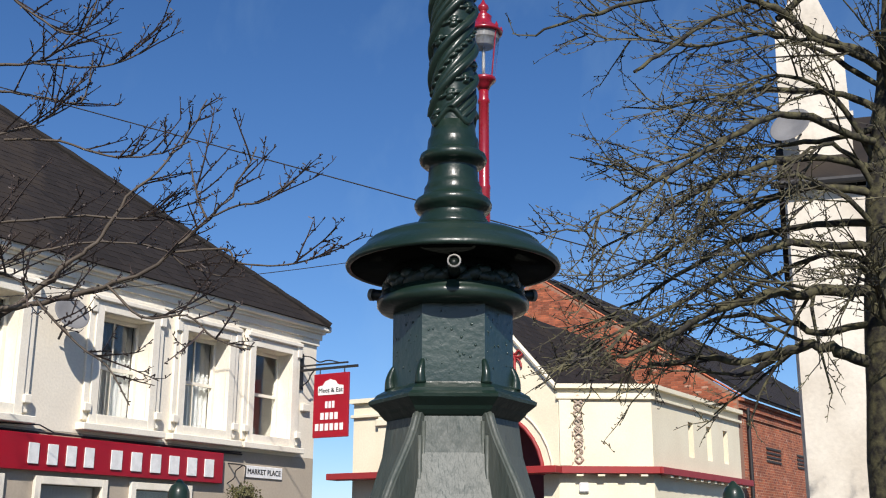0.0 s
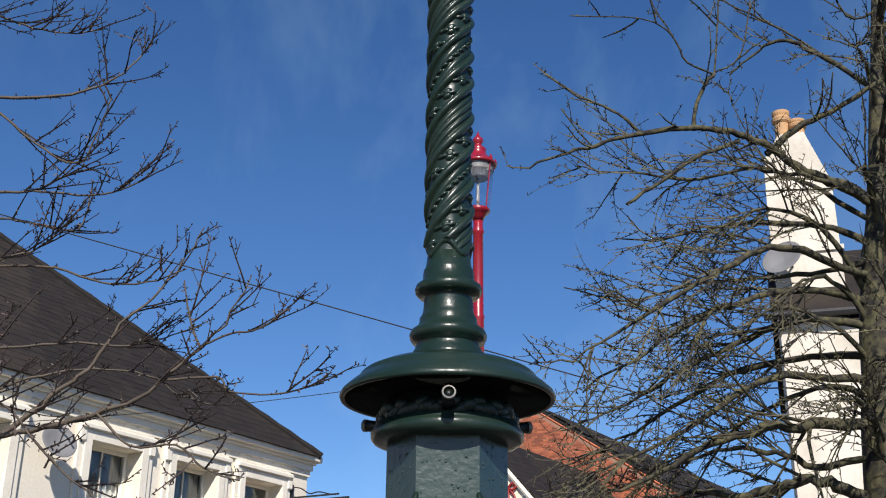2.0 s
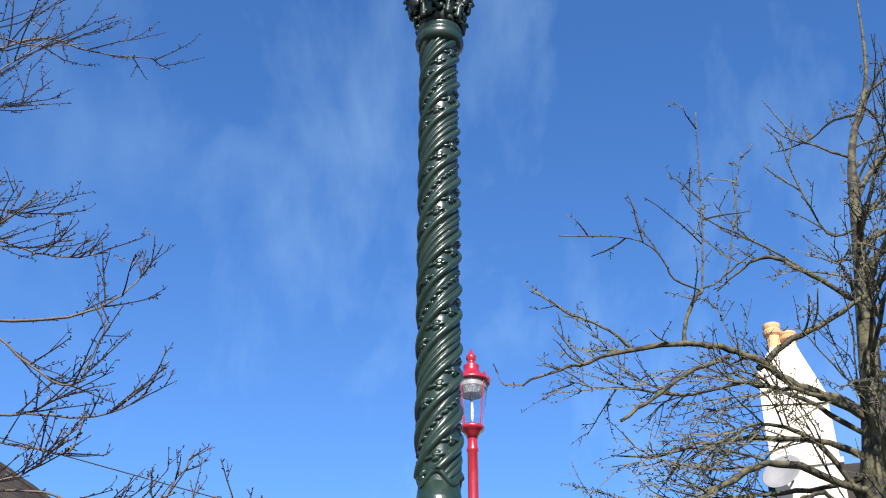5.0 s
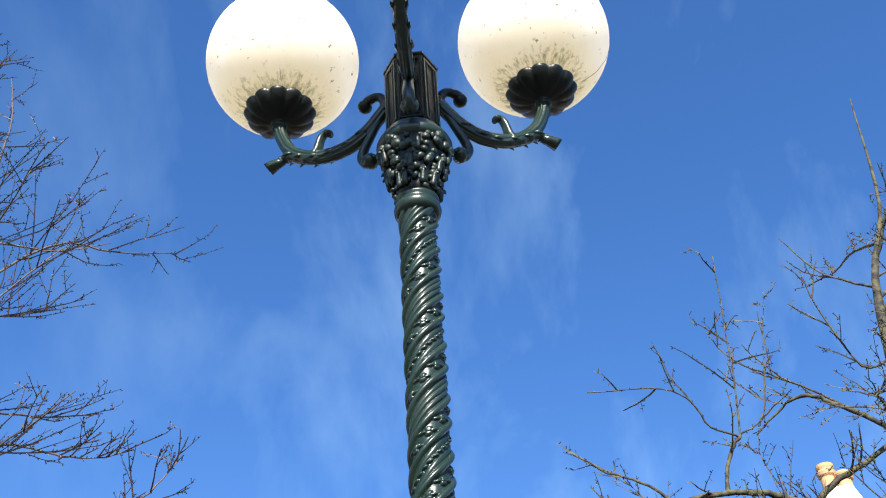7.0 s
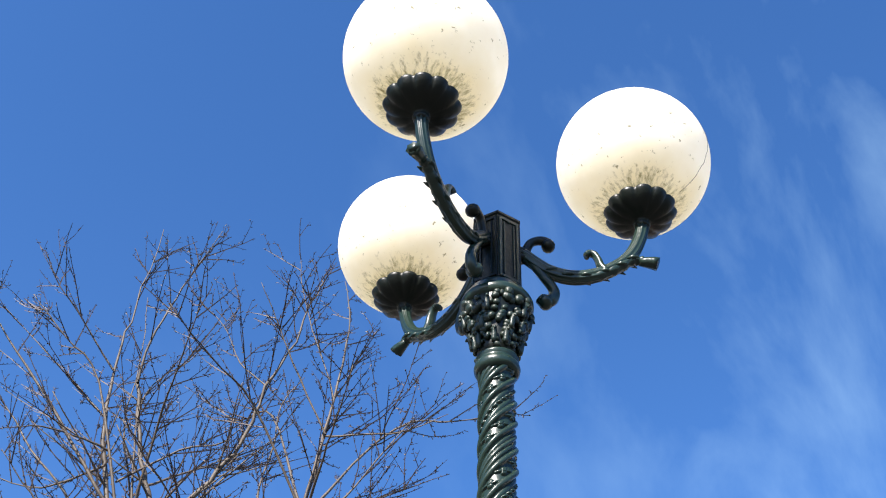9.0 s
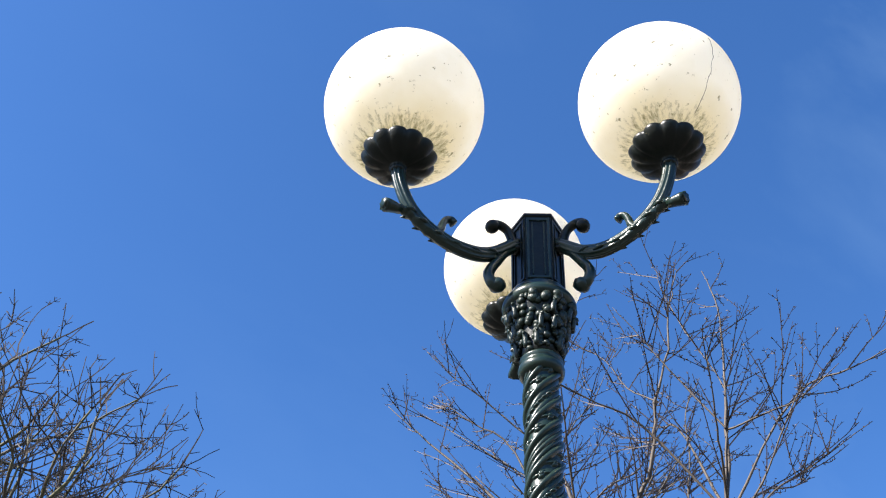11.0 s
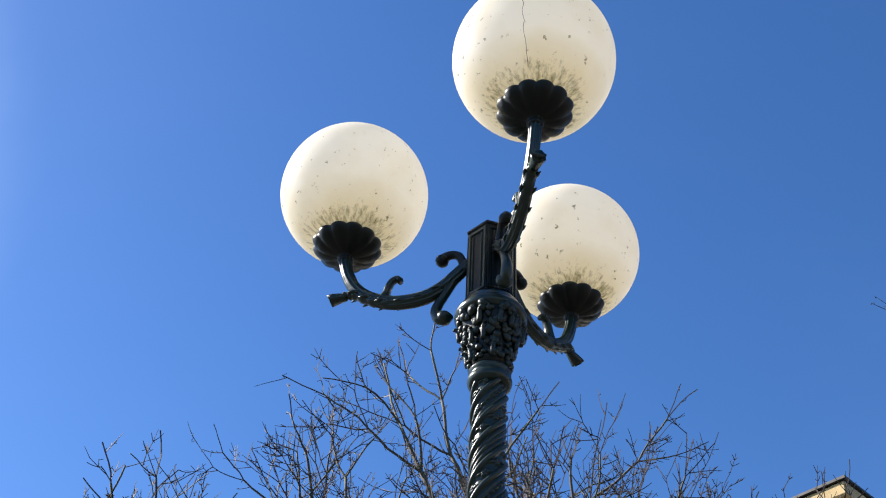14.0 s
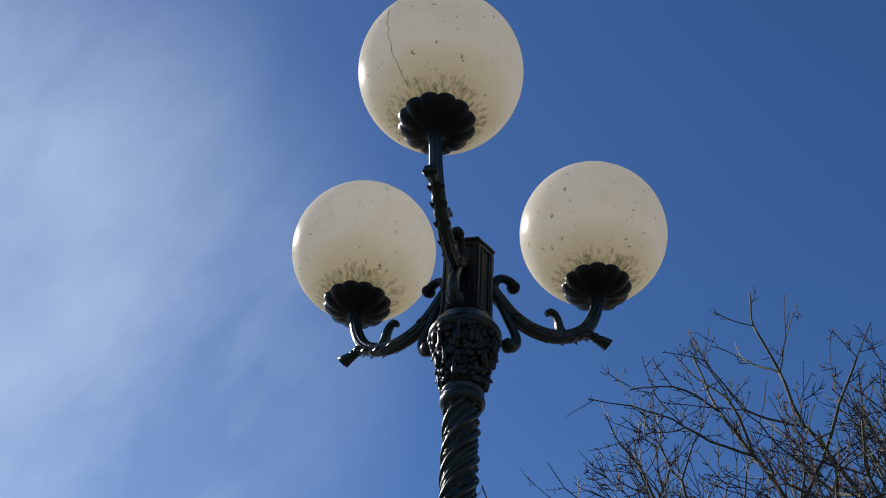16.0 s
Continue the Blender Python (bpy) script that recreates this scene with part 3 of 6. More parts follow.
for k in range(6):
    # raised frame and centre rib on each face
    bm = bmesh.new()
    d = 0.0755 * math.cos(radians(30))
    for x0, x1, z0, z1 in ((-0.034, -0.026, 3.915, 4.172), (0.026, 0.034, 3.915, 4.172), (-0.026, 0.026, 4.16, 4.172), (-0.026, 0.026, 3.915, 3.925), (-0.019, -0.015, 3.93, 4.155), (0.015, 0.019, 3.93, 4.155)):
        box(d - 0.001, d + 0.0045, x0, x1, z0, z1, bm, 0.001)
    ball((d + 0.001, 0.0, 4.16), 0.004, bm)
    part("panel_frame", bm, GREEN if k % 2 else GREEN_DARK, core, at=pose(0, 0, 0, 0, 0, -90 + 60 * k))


def arm(reach, rise, turn, globe_at, crack):
    """One scrolled arm with its cup and opal globe; local x runs out along the arm."""
    k = reach / 0.465

    def way(pairs, n=5):
        return smooth_line([(x * k if x > 0.2 else x, 0, z + 0.018 + rise * min(1, max(0, (x - 0.1) / 0.3))) for x, z in pairs], n)

    a = part("arm", tube(way([(0.062, 4.075), (0.085, 4.055), (0.115, 4.022), (0.150, 3.988), (0.200, 3.962), (0.260, 3.956), (0.320, 3.970), (0.378, 4.004), (0.420, 4.050), (0.448, 4.110), (0.462, 4.165), (0.465, 4.225)]),
                       [0.0215 - 0.006 * abs(i / 55 - 0.40) + 0.006 * max(0.0, i / 55 - 0.88) / 0.12 for i in range(56)], 36, ribs=0.11, nrib=9, flat=0.9), GREEN, LAMP, smooth=True, at=pose(0, 0, 0, 0, 0, turn))
    # acanthus leaf laid along the under side, ending in a curled tip
    bm = bmesh.new()
    line = way([(0.115, 4.012), (0.165, 3.972), (0.230, 3.950), (0.300, 3.956), (0.365, 3.984), (0.412, 4.016), (0.440, 4.022), (0.466, 4.018), (0.492, 4.010)], 6)
    n = len(line)
    tube(line, [0.006 + 0.008 * math.sin(math.pi * (0.12 + 0.82 * i / n)) + 0.0018 * math.sin(i * 1.7) for i in range(n)], 10, bm, flat=1.25)
    for i in range(5, n - 14, 5):
        for s in (-1, 1):
            p = line[i]
            tube([p + Vector((-0.012, s * 0.010, 0.002)), p + Vector((0.006, s * 0.0185, 0.004)), p + Vector((0.022, s * 0.0225, -0.002))], [0.007, 0.0065, 0.0015], 7, bm)
    # the broad blunt end of the leaf, scooped like a spout
    tip = line[-1]
    tube([tip + Vector((-0.052, 0, 0.006)), tip + Vector((-0.030, 0, 0.005)), tip + Vector((-0.010, 0, 0.002)), tip + Vector((0.003, 0, -0.002)), tip + Vector((-0.004, 0, -0.001))],
         [0.010, 0.0135, 0.0165, 0.0175, 0.010], 14, bm, ribs=0.10, nrib=7, flat=1.2)
    part("arm_leaf", bm, GREEN, a, smooth=True)
    bm = tube(way([(0.062, 4.045), (0.084, 4.062), (0.092, 4.088), (0.104, 4.112), (0.126, 4.122), (0.148, 4.116), (0.160, 4.100)]),
              [0.0175 - 0.004 * math.sin(i / 30 * math.pi) for i in range(31)], 12)
    ball((0.156, 0, 4.118), 0.0205, bm, (1.05, 1.15, 1), 2)
    part("upper_scroll", bm, GREEN_DARK, a, smooth=True)
    bm = tube(way([(0.092, 4.045), (0.118, 4.00), (0.142, 3.955), (0.160, 3.920), (0.166, 3.892), (0.156, 3.866), (0.138, 3.860), (0.128, 3.874)]),
              [0.012 + 0.007 * i / 35 for i in range(36)], 10, ribs=0.08)
    ball((0.140, 0, 3.880), 0.022, bm, (1, 1.2, 1), 2)
    part("lower_scroll", bm, GREEN, a, smooth=True)
    part("small_scroll", tube(way([(0.335, 3.972), (0.320, 3.998), (0.314, 4.026), (0.304, 4.050), (0.288, 4.058), (0.278, 4.048)]),
                              [0.0135 - 0.006 * i / 25 + 0.003 * max(0, i - 18) / 7 for i in range(26)], 10, flat=1.5), GREEN, a, smooth=True)
    bm = bmesh.new()
    for z in (4.09, 4.075, 4.06):
        lathe([(0.017, z - 0.006), (0.020, z), (0.017, z + 0.006)], 12, bm)
    part("scroll_bands", bm, GREEN_DARK, a, smooth=True, at=pose(0.075, 0, 0))
    cup_z = globe_at[2]

    def lobes(ang, r, z):
        return r * (1 + (0.10 * abs(math.cos(6 * ang)) ** 0.7 - 0.06) * min(1.0, r / 0.08))

    local = Matrix.Rotation(radians(-turn), 4, "Z") @ Vector(globe_at)
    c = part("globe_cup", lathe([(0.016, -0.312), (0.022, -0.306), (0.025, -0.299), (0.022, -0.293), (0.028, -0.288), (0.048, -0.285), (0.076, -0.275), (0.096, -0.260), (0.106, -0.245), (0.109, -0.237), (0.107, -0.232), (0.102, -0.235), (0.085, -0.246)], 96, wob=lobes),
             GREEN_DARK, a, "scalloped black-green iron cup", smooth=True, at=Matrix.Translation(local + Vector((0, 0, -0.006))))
    g = part("globe", lathe([(0.2475 * math.sin(math.pi * t / 48), -0.2475 * math.cos(math.pi * t / 48)) for t in range(5, 49)], 96), OPAL, a,
             "weathered opal globe, grimy near its cup", smooth=True, at=Matrix.Translation(local))
    if crack:
        rr = random.Random(3)
        line = [(0.2480 * math.sin(radians(e)) * math.cos(radians(az)), 0.2480 * math.sin(radians(e)) * math.sin(radians(az)), -0.2480 * math.cos(radians(e)))
                for e, az in ((32 + i * 4.5, crack + rr.uniform(-0.8, 0.8)) for i in range(16))]
        part("crack", tube(line, [0.0005 + 0.0004 * rr.random() for _ in line], 5), RUST, g, "hairline crack stained dark")
    return a


for gx, gy, gz, crack in ((0.0007, -0.4753, 4.483, 0), (0.3976, 0.2025, 4.520, -25), (-0.4240, 0.1847, 4.505, 0)):
    arm(math.hypot(gx, gy), gz - 4.503, math.degrees(math.atan2(gy, gx)), (gx, gy, gz), crack)

# ---- ground ----
part("ground", box(-1500, 1500, -1500, 1500, -0.3, 0.0), PAVING)
tagged(bpy.data.objects["ground"], "dark grey paved market square reaching the horizon", "ground", kind="structure")


def frame_of(origin, ux, uy):
    """Local x along (ux, uy), local y to its left, z up."""
    n = math.hypot(ux, uy)
    return Matrix.Translation((*origin, 0)) @ Matrix.Rotation(math.atan2(uy / n, ux / n), 4, "Z")


def wall_with_openings(length, z0, z1, thick, holes, x0=0.0):
    """A wall along x, outer face at y = 0, body behind it (y < 0), cut by holes of (x0, x1, z0, z1)."""
    xs = sorted({x0, x0 + length, *[h[0] for h in holes], *[h[1] for h in holes]})
    zs = sorted({z0, z1, *[h[2] for h in holes], *[h[3] for h in holes]})
    bm = bmesh.new()

    def open_at(x, z):
        return any(a < x < b and c < z < d for a, b, c, d in holes)

    def solid(i, j):
        if not (0 <= i < len(xs) - 1 and 0 <= j < len(zs) - 1):
            return False
        return not open_at((xs[i] + xs[i + 1]) / 2, (zs[j] + zs[j + 1]) / 2)

    cache = {}

    def v(x, y, z):
        key = (x, y, z)
        if key not in cache:
            cache[key] = bm.verts.new(key)
        return cache[key]

    for i in range(len(xs) - 1):
        for j in range(len(zs) - 1):
            if not solid(i, j):
                continue
            a, b, c, d = xs[i], xs[i + 1], zs[j], zs[j + 1]
            for y in (0.0, -thick):
                bm.faces.new((v(a, y, c), v(b, y, c), v(b, y, d), v(a, y, d)))
            if not solid(i - 1, j):
                bm.faces.new((v(a, 0, c), v(a, -thick, c), v(a, -thick, d), v(a, 0, d)))
            if not solid(i + 1, j):
                bm.faces.new((v(b, 0, c), v(b, -thick, c), v(b, -thick, d), v(b, 0, d)))
            if not solid(i, j - 1):
                bm.faces.new((v(a, 0, c), v(b, 0, c), v(b, -thick, c), v(a, -thick, c)))
            if not solid(i, j + 1):
                bm.faces.new((v(a, 0, d), v(b, 0, d), v(b, -thick, d), v(a, -thick, d)))
    bmesh.ops.recalc_face_normals(bm, faces=bm.faces[:])
    return bm


def text_part(words, height, mat, parent, at, label=""):
    cu = bpy.data.curves.new("text", "FONT")
    cu.body, cu.size, cu.extrude, cu.align_x, cu.align_y = words, height, 0.004, "CENTER", "CENTER"
    tmp = bpy.data.objects.new("text", cu)
    me = bpy.data.meshes.new_from_object(tmp)
    bpy.data.objects.remove(tmp)
    me.materials.clear()
    me.materials.append(mat)
    ob = new("lettering", me)
    ob.parent, ob.matrix_basis = parent, at
    if label:
        tagged(ob, label)
    return ob


def sash_window(x0, x1, z0, z1, parent, back, curtain, open_low=False):
    """A white sash window set back in its opening, with panes, meeting rail and curtain."""
    w = part("window", bmesh_frame(x0, x1, z0, z1, 0.07, -back - 0.04, -back + 0.04), CREAM_TRIM, parent, "white painted sash window")
    mid = (z0 + z1) / 2
    bm = box(x0 + 0.07, x1 - 0.07, -back - 0.02, -back + 0.035, mid - 0.03, mid + 0.03)
    part("meeting_rail", bm, CREAM_TRIM, w)
    bm = box((x0 + x1) / 2 - 0.012, (x0 + x1) / 2 + 0.012, -back - 0.01, -back + 0.02, z0 + 0.07, z1 - 0.07) if curtain else None
    if bm:
        part("glazing_bar", bm, CREAM_TRIM, w)
    for a, b in ((z0 + 0.07, mid - 0.03), (mid + 0.03, z1 - 0.07)):
        g = part("pane", box(x0 + 0.07, x1 - 0.07, -back - 0.006, -back, a, b), GLASS, w)
        g.visible_shadow = False
    if curtain:
        # net curtain hanging in folds
        bm = bmesh.new()
        n = 40
        lo, hi = [], []
        for i in range(n + 1):
            x = x0 + 0.05 + (x1 - x0 - 0.1) * i / n
            y = -back - 0.09 + 0.022 * math.sin(i * 1.3) + 0.01 * math.sin(i * 3.7)
            lo.append(bm.verts.new((x, y, z0 + 0.02)))
            hi.append(bm.verts.new((x, y, z1 - 0.02)))
        for i in range(n):
            bm.faces.new((lo[i], lo[i + 1], hi[i + 1], hi[i]))
        bmesh.ops.solidify(bm, geom=bm.faces[:], thickness=0.004)
        part("curtain", bm, CURTAIN, w, "white net curtain in folds", smooth=True)
    return w


def bmesh_frame(x0, x1, z0, z1, t, y0, y1, bm=None):
    bm = bm or bmesh.new()
    for a, b, c, d in ((x0, x0 + t, z0, z1), (x1 - t, x1, z0, z1), (x0 + t, x1 - t, z0, z0 + t), (x0 + t, x1 - t, z1 - t, z1)):
        box(a, b, y0, y1, c, d, bm, 0.006)
    return bm


SLATE_ME = {}


def slates(parent, m, width, rise, inside, near, gauge=0.24, w=0.30, limit=300):
    """Slates in broken bond on a slope: local x along the eave, y up the slope, z out of it."""
    key = (gauge, w)
    if key not in SLATE_ME:
        bm = bmesh.new()
        box(-w / 2 + 0.004, w / 2 - 0.004, -0.02, gauge + 0.05, 0.004, 0.014, bm)
        for v in bm.verts:
            if v.co.y < 0:
                v.co.z += 0.006
        me = bpy.data.meshes.new("slate")
        bm.to_mesh(me)
        bm.free()
        me.materials.append(SLATE)
        SLATE_ME[key] = me
    me = SLATE_ME[key]
    r = random.Random(int(width * 100))
    spots = []
    for j in range(int(rise / gauge)):
        for i in range(int(width / w) + 1):
            x, y = (i + 0.5 * (j % 2)) * w, j * gauge
            if inside(x, y + gauge / 2):
                spots.append((near(x, y), x, y, r.uniform(-0.012, 0.012), r.uniform(0, 0.003)))
    spots.sort()
    for _, x, y, turn, lift in spots[:limit]:
        ob = new("slate", me)
        ob.parent = parent
        ob.matrix_basis = m @ Matrix.Translation((x, y, lift)) @ Matrix.Rotation(turn, 4, "Z")
    vs, fs = [], []
    base = [v.co.copy() for v in me.vertices]
    polys = [tuple(p.vertices) for p in me.polygons]
    for _, x, y, turn, lift in spots[limit:]:
        k = len(vs)
        mm = m @ Matrix.Translation((x, y, lift)) @ Matrix.Rotation(turn, 4, "Z")
        vs += [mm @ c for c in base]
        fs += [tuple(i + k for i in p) for p in polys]
    if vs:
        tagged(link_mesh("slate_roofing", vs, fs, SLATE, parent), kind="stuff")


# ---- the public house ----
PUB = empty("public_house", frame_of((-2.707, 21.767), -0.5164, -0.8564), "two-storey cream stucco public house with hipped slate roof and red fascia", "pub building")
PL, PD, EAVE = 15.0, 10.0, 6.2
CENTRES = [1.48, 3.40, 5.42, 8.22, 10.16, 12.08, 14.0]
holes = [(c - 0.57, c + 0.57, 3.66, 5.42) for c in CENTRES]
part("upper_wall", wall_with_openings(PL, 3.36, 6.0, 0.42, holes), CREAM, PUB, "cream painted upper wall")
low = [(c - 0.62, c + 0.62, 0.9, 2.52) for c in (4.35, 6.35, 8.4, 10.4, 12.4)] + [(0.9, 2.0, 0.0, 2.35)]
part("lower_wall", wall_with_openings(PL, 0.0, 3.356, 0.42, low), BEIGE, PUB, "beige painted ground floor wall")
part("end_wall", box(0.0, 0.4, -PD, -0.424, 0.0, 6.0), CREAM, PUB)
part("far_end_wall", box(PL - 0.4, PL, -PD, -0.424, 0.0, 6.0), CREAM, PUB)
part("back_wall", box(0.404, PL - 0.404, -PD, -PD + 0.4, 0.0, 6.0), CREAM, PUB)
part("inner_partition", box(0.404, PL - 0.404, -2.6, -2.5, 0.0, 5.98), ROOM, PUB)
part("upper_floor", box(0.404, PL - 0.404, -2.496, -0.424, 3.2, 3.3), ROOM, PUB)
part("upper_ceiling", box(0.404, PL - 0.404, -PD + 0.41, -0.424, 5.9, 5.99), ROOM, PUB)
# eaves cornice in three steps, then the gutter
part("cornice_step", box(-0.03, PL, -0.30, 0.05, 5.74, 5.86), CREAM_TRIM, PUB)
part("cornice_step", box(-0.06, PL, -0.30, 0.10, 5.864, 5.98), CREAM_TRIM, PUB)
bm = box(-0.10, PL, -0.30, 0.16, 5.984, 6.12, bevel=0.01)
box(-0.10, -0.002, -PD, -0.304, 5.984, 6.12, bm)
part("eaves_cornice", bm, CREAM_TRIM, PUB, "white eaves cornice")
bm = box(-0.12, PL, 0.164, 0.25, 6.04, 6.17, bevel=0.02)
box(-0.20, -0.124, -PD, 0.25, 6.04, 6.17, bm, 0.02)
part("gutter", bm, CREAM_TRIM, PUB)
for i in range(44):
    part("dentil", box(0.15 + i * 0.34, 0.23 + i * 0.34, 0.054, 0.075, 5.815, 5.86), CREAM_TRIM, PUB)
for i, c in enumerate(CENTRES):
    s = part("window_surround", bmesh_frame(c - 0.74, c + 0.74, 3.53, 5.59, 0.165, 0.002, 0.09), CREAM_TRIM, PUB, "moulded white window surround")
    for x0, x1 in ((c - 0.86, c - 0.745), (c + 0.745, c + 0.86)):
        bm = bmesh.new()
        box(x0, x1, 0.002, 0.06, 3.58, 5.735, bm, 0.008)
        box(x0 - 0.02, x1 + 0.02, 0.064, 0.13, 3.72, 3.86, bm, 0.015)
        box(x0 - 0.015, x1 + 0.015, 0.064, 0.11, 5.38, 5.70, bm, 0.015)
        part("side_pilaster", bm, CREAM_TRIM, s)
    part("head_moulding", box(c - 0.86, c + 0.86, 0.094, 0.15, 5.60, 5.68, box(c - 0.74, c + 0.74, 0.002, 0.09, 5.594, 5.735), 0.012), CREAM_TRIM, s)
    part("sill", box(c - 0.93, c + 0.93, -0.05, 0.20, 3.41, 3.525, bevel=0.012), CREAM_TRIM, s)
    sash_window(c - 0.57, c + 0.57, 3.66, 5.42, PUB, 0.30, i in (1, 2, 3, 5))
for c in (4.35, 6.35, 8.4, 10.4, 12.4):
    s = part("shop_window_frame", bmesh_frame(c - 0.74, c + 0.74, 0.78, 2.64, 0.12, 0.002, 0.07), CREAM_TRIM, PUB, "white ground floor window frame")
    g = part("pane", box(c - 0.62, c + 0.62, -0.12, -0.112, 0.9, 2.52), GLASS, s)
    g.visible_shadow = False
    part("blind", box(c - 0.61, c + 0.61, -0.17, -0.155, 1.5, 2.51), CURTAIN, s, "pale drawn blind")
part("door", box(0.92, 1.98, -0.2, -0.14, 0.004, 2.33, bevel=0.01), RED_TRIM, PUB, "red panelled door")
fascia = part("fascia_board", box(2.88, 13.5, 0.002, 0.12, 2.71, 3.27, bevel=0.01), RED_SIGN, PUB, "long red fascia with raised white bars")
# lettering as upright white bars, word by word
for x, n, step in ((3.16, 6, 0.45), (6.02, 4, 0.37), (7.95, 3, 0.37)):
    for i in range(n):
        part("letter_bar", box(x + i * step, x + (i + 0.54) * step, 0.124, 0.145, 2.81, 3.13, bevel=0.004), WHITE_SIGN, fascia)
bm = bmesh.new()
tube([(2.3, 0.05, 3.29), (5.0, 0.05, 3.31), (8.0, 0.05, 3.30), (13.0, 0.05, 3.33)], 0.018, 6, bm)
tube([(2.3, 0.03, 3.33), (4.4, 0.05, 3.28), (6.8, 0.05, 3.32), (7.1, 0.05, 3.42), (8.0, 0.05, 3.38), (13.0, 0.04, 3.36)], 0.012, 6, bm)
part("wall_cable", bm, CABLE, PUB, "black cables clipped along the wall")
sp = part("street_plate", box(1.03, 2.15, 0.002, 0.03, 2.87, 3.10, bevel=0.008), WHITE_SIGN, PUB, "white street name plate")
text_part("MARKET PLACE", 0.145, BLACK_SIGN, sp, Matrix.Translation((1.59, 0.034, 2.985)) @ Matrix.Rotation(math.pi, 4, "Z") @ Matrix.Rotation(math.pi / 2, 4, "X"))
dish = part("satellite_dish", lathe([(0.001, 0.0), (0.10, 0.008), (0.20, 0.035), (0.29, 0.075), (0.30, 0.082), (0.29, 0.086), (0.2, 0.046), (0.001, 0.012)], 32), DISH, PUB, "grey satellite dish on the wall",
            True, Matrix.Translation((6.98, 0.38, 5.16)) @ Matrix.Rotation(radians(-66), 4, "X") @ Matrix.Rotation(radians(12), 4, "Y"))
part("dish_arm", tube([(0.0, -0.28, 0.05), (0, -0.22, 0.3), (0, -0.05, 0.42)], 0.014, 6), CABLE, dish)
part("dish_mount", tube([(0, 0, 0.0), (0.02, 0.12, -0.22), (0.02, 0.2, -0.42)], 0.02, 6), CABLE, dish)
part("alarm_box", box(0.28, 0.52, 0.002, 0.09, 4.30, 4.46, bevel=0.015), CREAM_TRIM, PUB)
# projecting sign on its iron bracket
sign = part("hanging_sign", box(0.55, 0.60, 0.42, 1.30, 3.72, 5.02, bevel=0.006), RED_SIGN, PUB, "red hanging pub sign with white bars")
bm = box(0.49, 0.66, 0.002, 0.05, 4.75, 5.50)
box(0.55, 0.59, 0.05, 1.50, 5.11, 5.16, bm)
box(0.55, 0.59, 0.05, 1.25, 5.21, 5.24, bm)
tube(smooth_line([(0.57, 0.05, 4.8), (0.57, 0.24, 4.9), (0.57, 0.30, 5.02), (0.57, 0.4, 5.12)], 4), 0.015, 6, bm)
tube(smooth_line([(0.57, 0.05, 5.45), (0.57, 0.30, 5.40), (0.57, 0.52, 5.28), (0.57, 0.75, 5.30), (0.57, 1.05, 5.23)], 4), 0.014, 6, bm)
for y in (0.55, 1.17):
    tube([(0.57, y, 5.0), (0.57, y, 5.12)], 0.012, 6, bm)
part("sign_bracket", bm, CABLE, sign, "black wrought iron bracket")
badge = [(0.54, 4.58), (0.54, 4.76), (0.66, 4.78), (0.72, 4.86), (0.85, 4.90), (0.98, 4.86), (1.04, 4.78), (1.18, 4.76), (1.18, 4.58)]
part("sign_badge", prism(badge, 0.604, 0.612, "x"), WHITE_SIGN, sign)
text_part("Meet & Eat", 0.135, GREEN, sign, Matrix.Translation((0.616, 0.86, 4.67)) @ Matrix.Rotation(math.pi / 2, 4, "Z") @ Matrix.Rotation(math.pi / 2, 4, "X"))
for z, y0, y1 in ((4.38, 0.73, 0.99), (4.15, 0.62, 1.09), (3.93, 0.49, 1.23)):
    n = max(3, round((y1 - y0) / 0.12))
    step = (y1 - y0) / n
    for i in range(n):
        part("letter_bar", box(0.604, 0.612, y0 + i * step, y0 + (i + 0.68) * step, z - 0.07, z + 0.07), WHITE_SIGN, sign)
# hipped roof: ridge inset from the end by half the depth
H = 0.88
ridge = EAVE + 5.0 * H
bm = bmesh.new()
a = [(-0.1, 0.28, 6.14), (PL, 0.28, 6.14), (PL, -PD - 0.3, 6.14), (-0.1, -PD - 0.3, 6.14), (5.0, -5.0, ridge), (PL, -5.0, ridge)]
v = [bm.verts.new(p) for p in a]
for f in ((0, 1, 5, 4), (2, 3, 4, 5), (3, 0, 4), (1, 2, 5), (0, 3, 2, 1)):
    bm.faces.new([v[i] for i in f])
bmesh.ops.recalc_face_normals(bm, faces=bm.faces[:])
roof = part("roof", bm, SLATE_BASE, PUB, "dark slate hipped roof")
slope = Vector((0, -5.28, ridge - 6.14))
up = slope.normalized()
m = Matrix((Vector((1, 0, 0)), up, Vector((1, 0, 0)).cross(up))).transposed().to_4x4()
flip = Matrix.Translation((PL, 0.28, 6.14)) @ Matrix((Vector((-1, 0, 0)), up, Vector((-1, 0, 0)).cross(up))).transposed().to_4x4()
run = 5.1 / slope.length
slates(roof, flip, PL + 0.3, slope.length, lambda x, y: PL - x > -0.1 + y * run + 0.05 and x > 0, lambda x, y: abs((PL - x) - 4) + 0.5 * y)
bm = bmesh.new()
tube([Vector((-0.1, 0.28, 6.17)).lerp(Vector((5.0, -5.0, ridge + 0.03)), i / 30) for i in range(31)], [0.075 + 0.012 * (i % 2) for i in range(31)], 8, bm)
tube([(5.0, -5.0, ridge + 0.03), (PL, -5.0, ridge + 0.03)], 0.085, 8, bm)
part("ridge_tiles", bm, SLATE_BASE, roof)
chim = part("chimney", box(7.2, 8.3, -5.5, -4.6, 9.4, 12.0, box(7.1, 8.4, -5.6, -4.5, 11.7, 11.9), 0.01), BRICK, PUB)

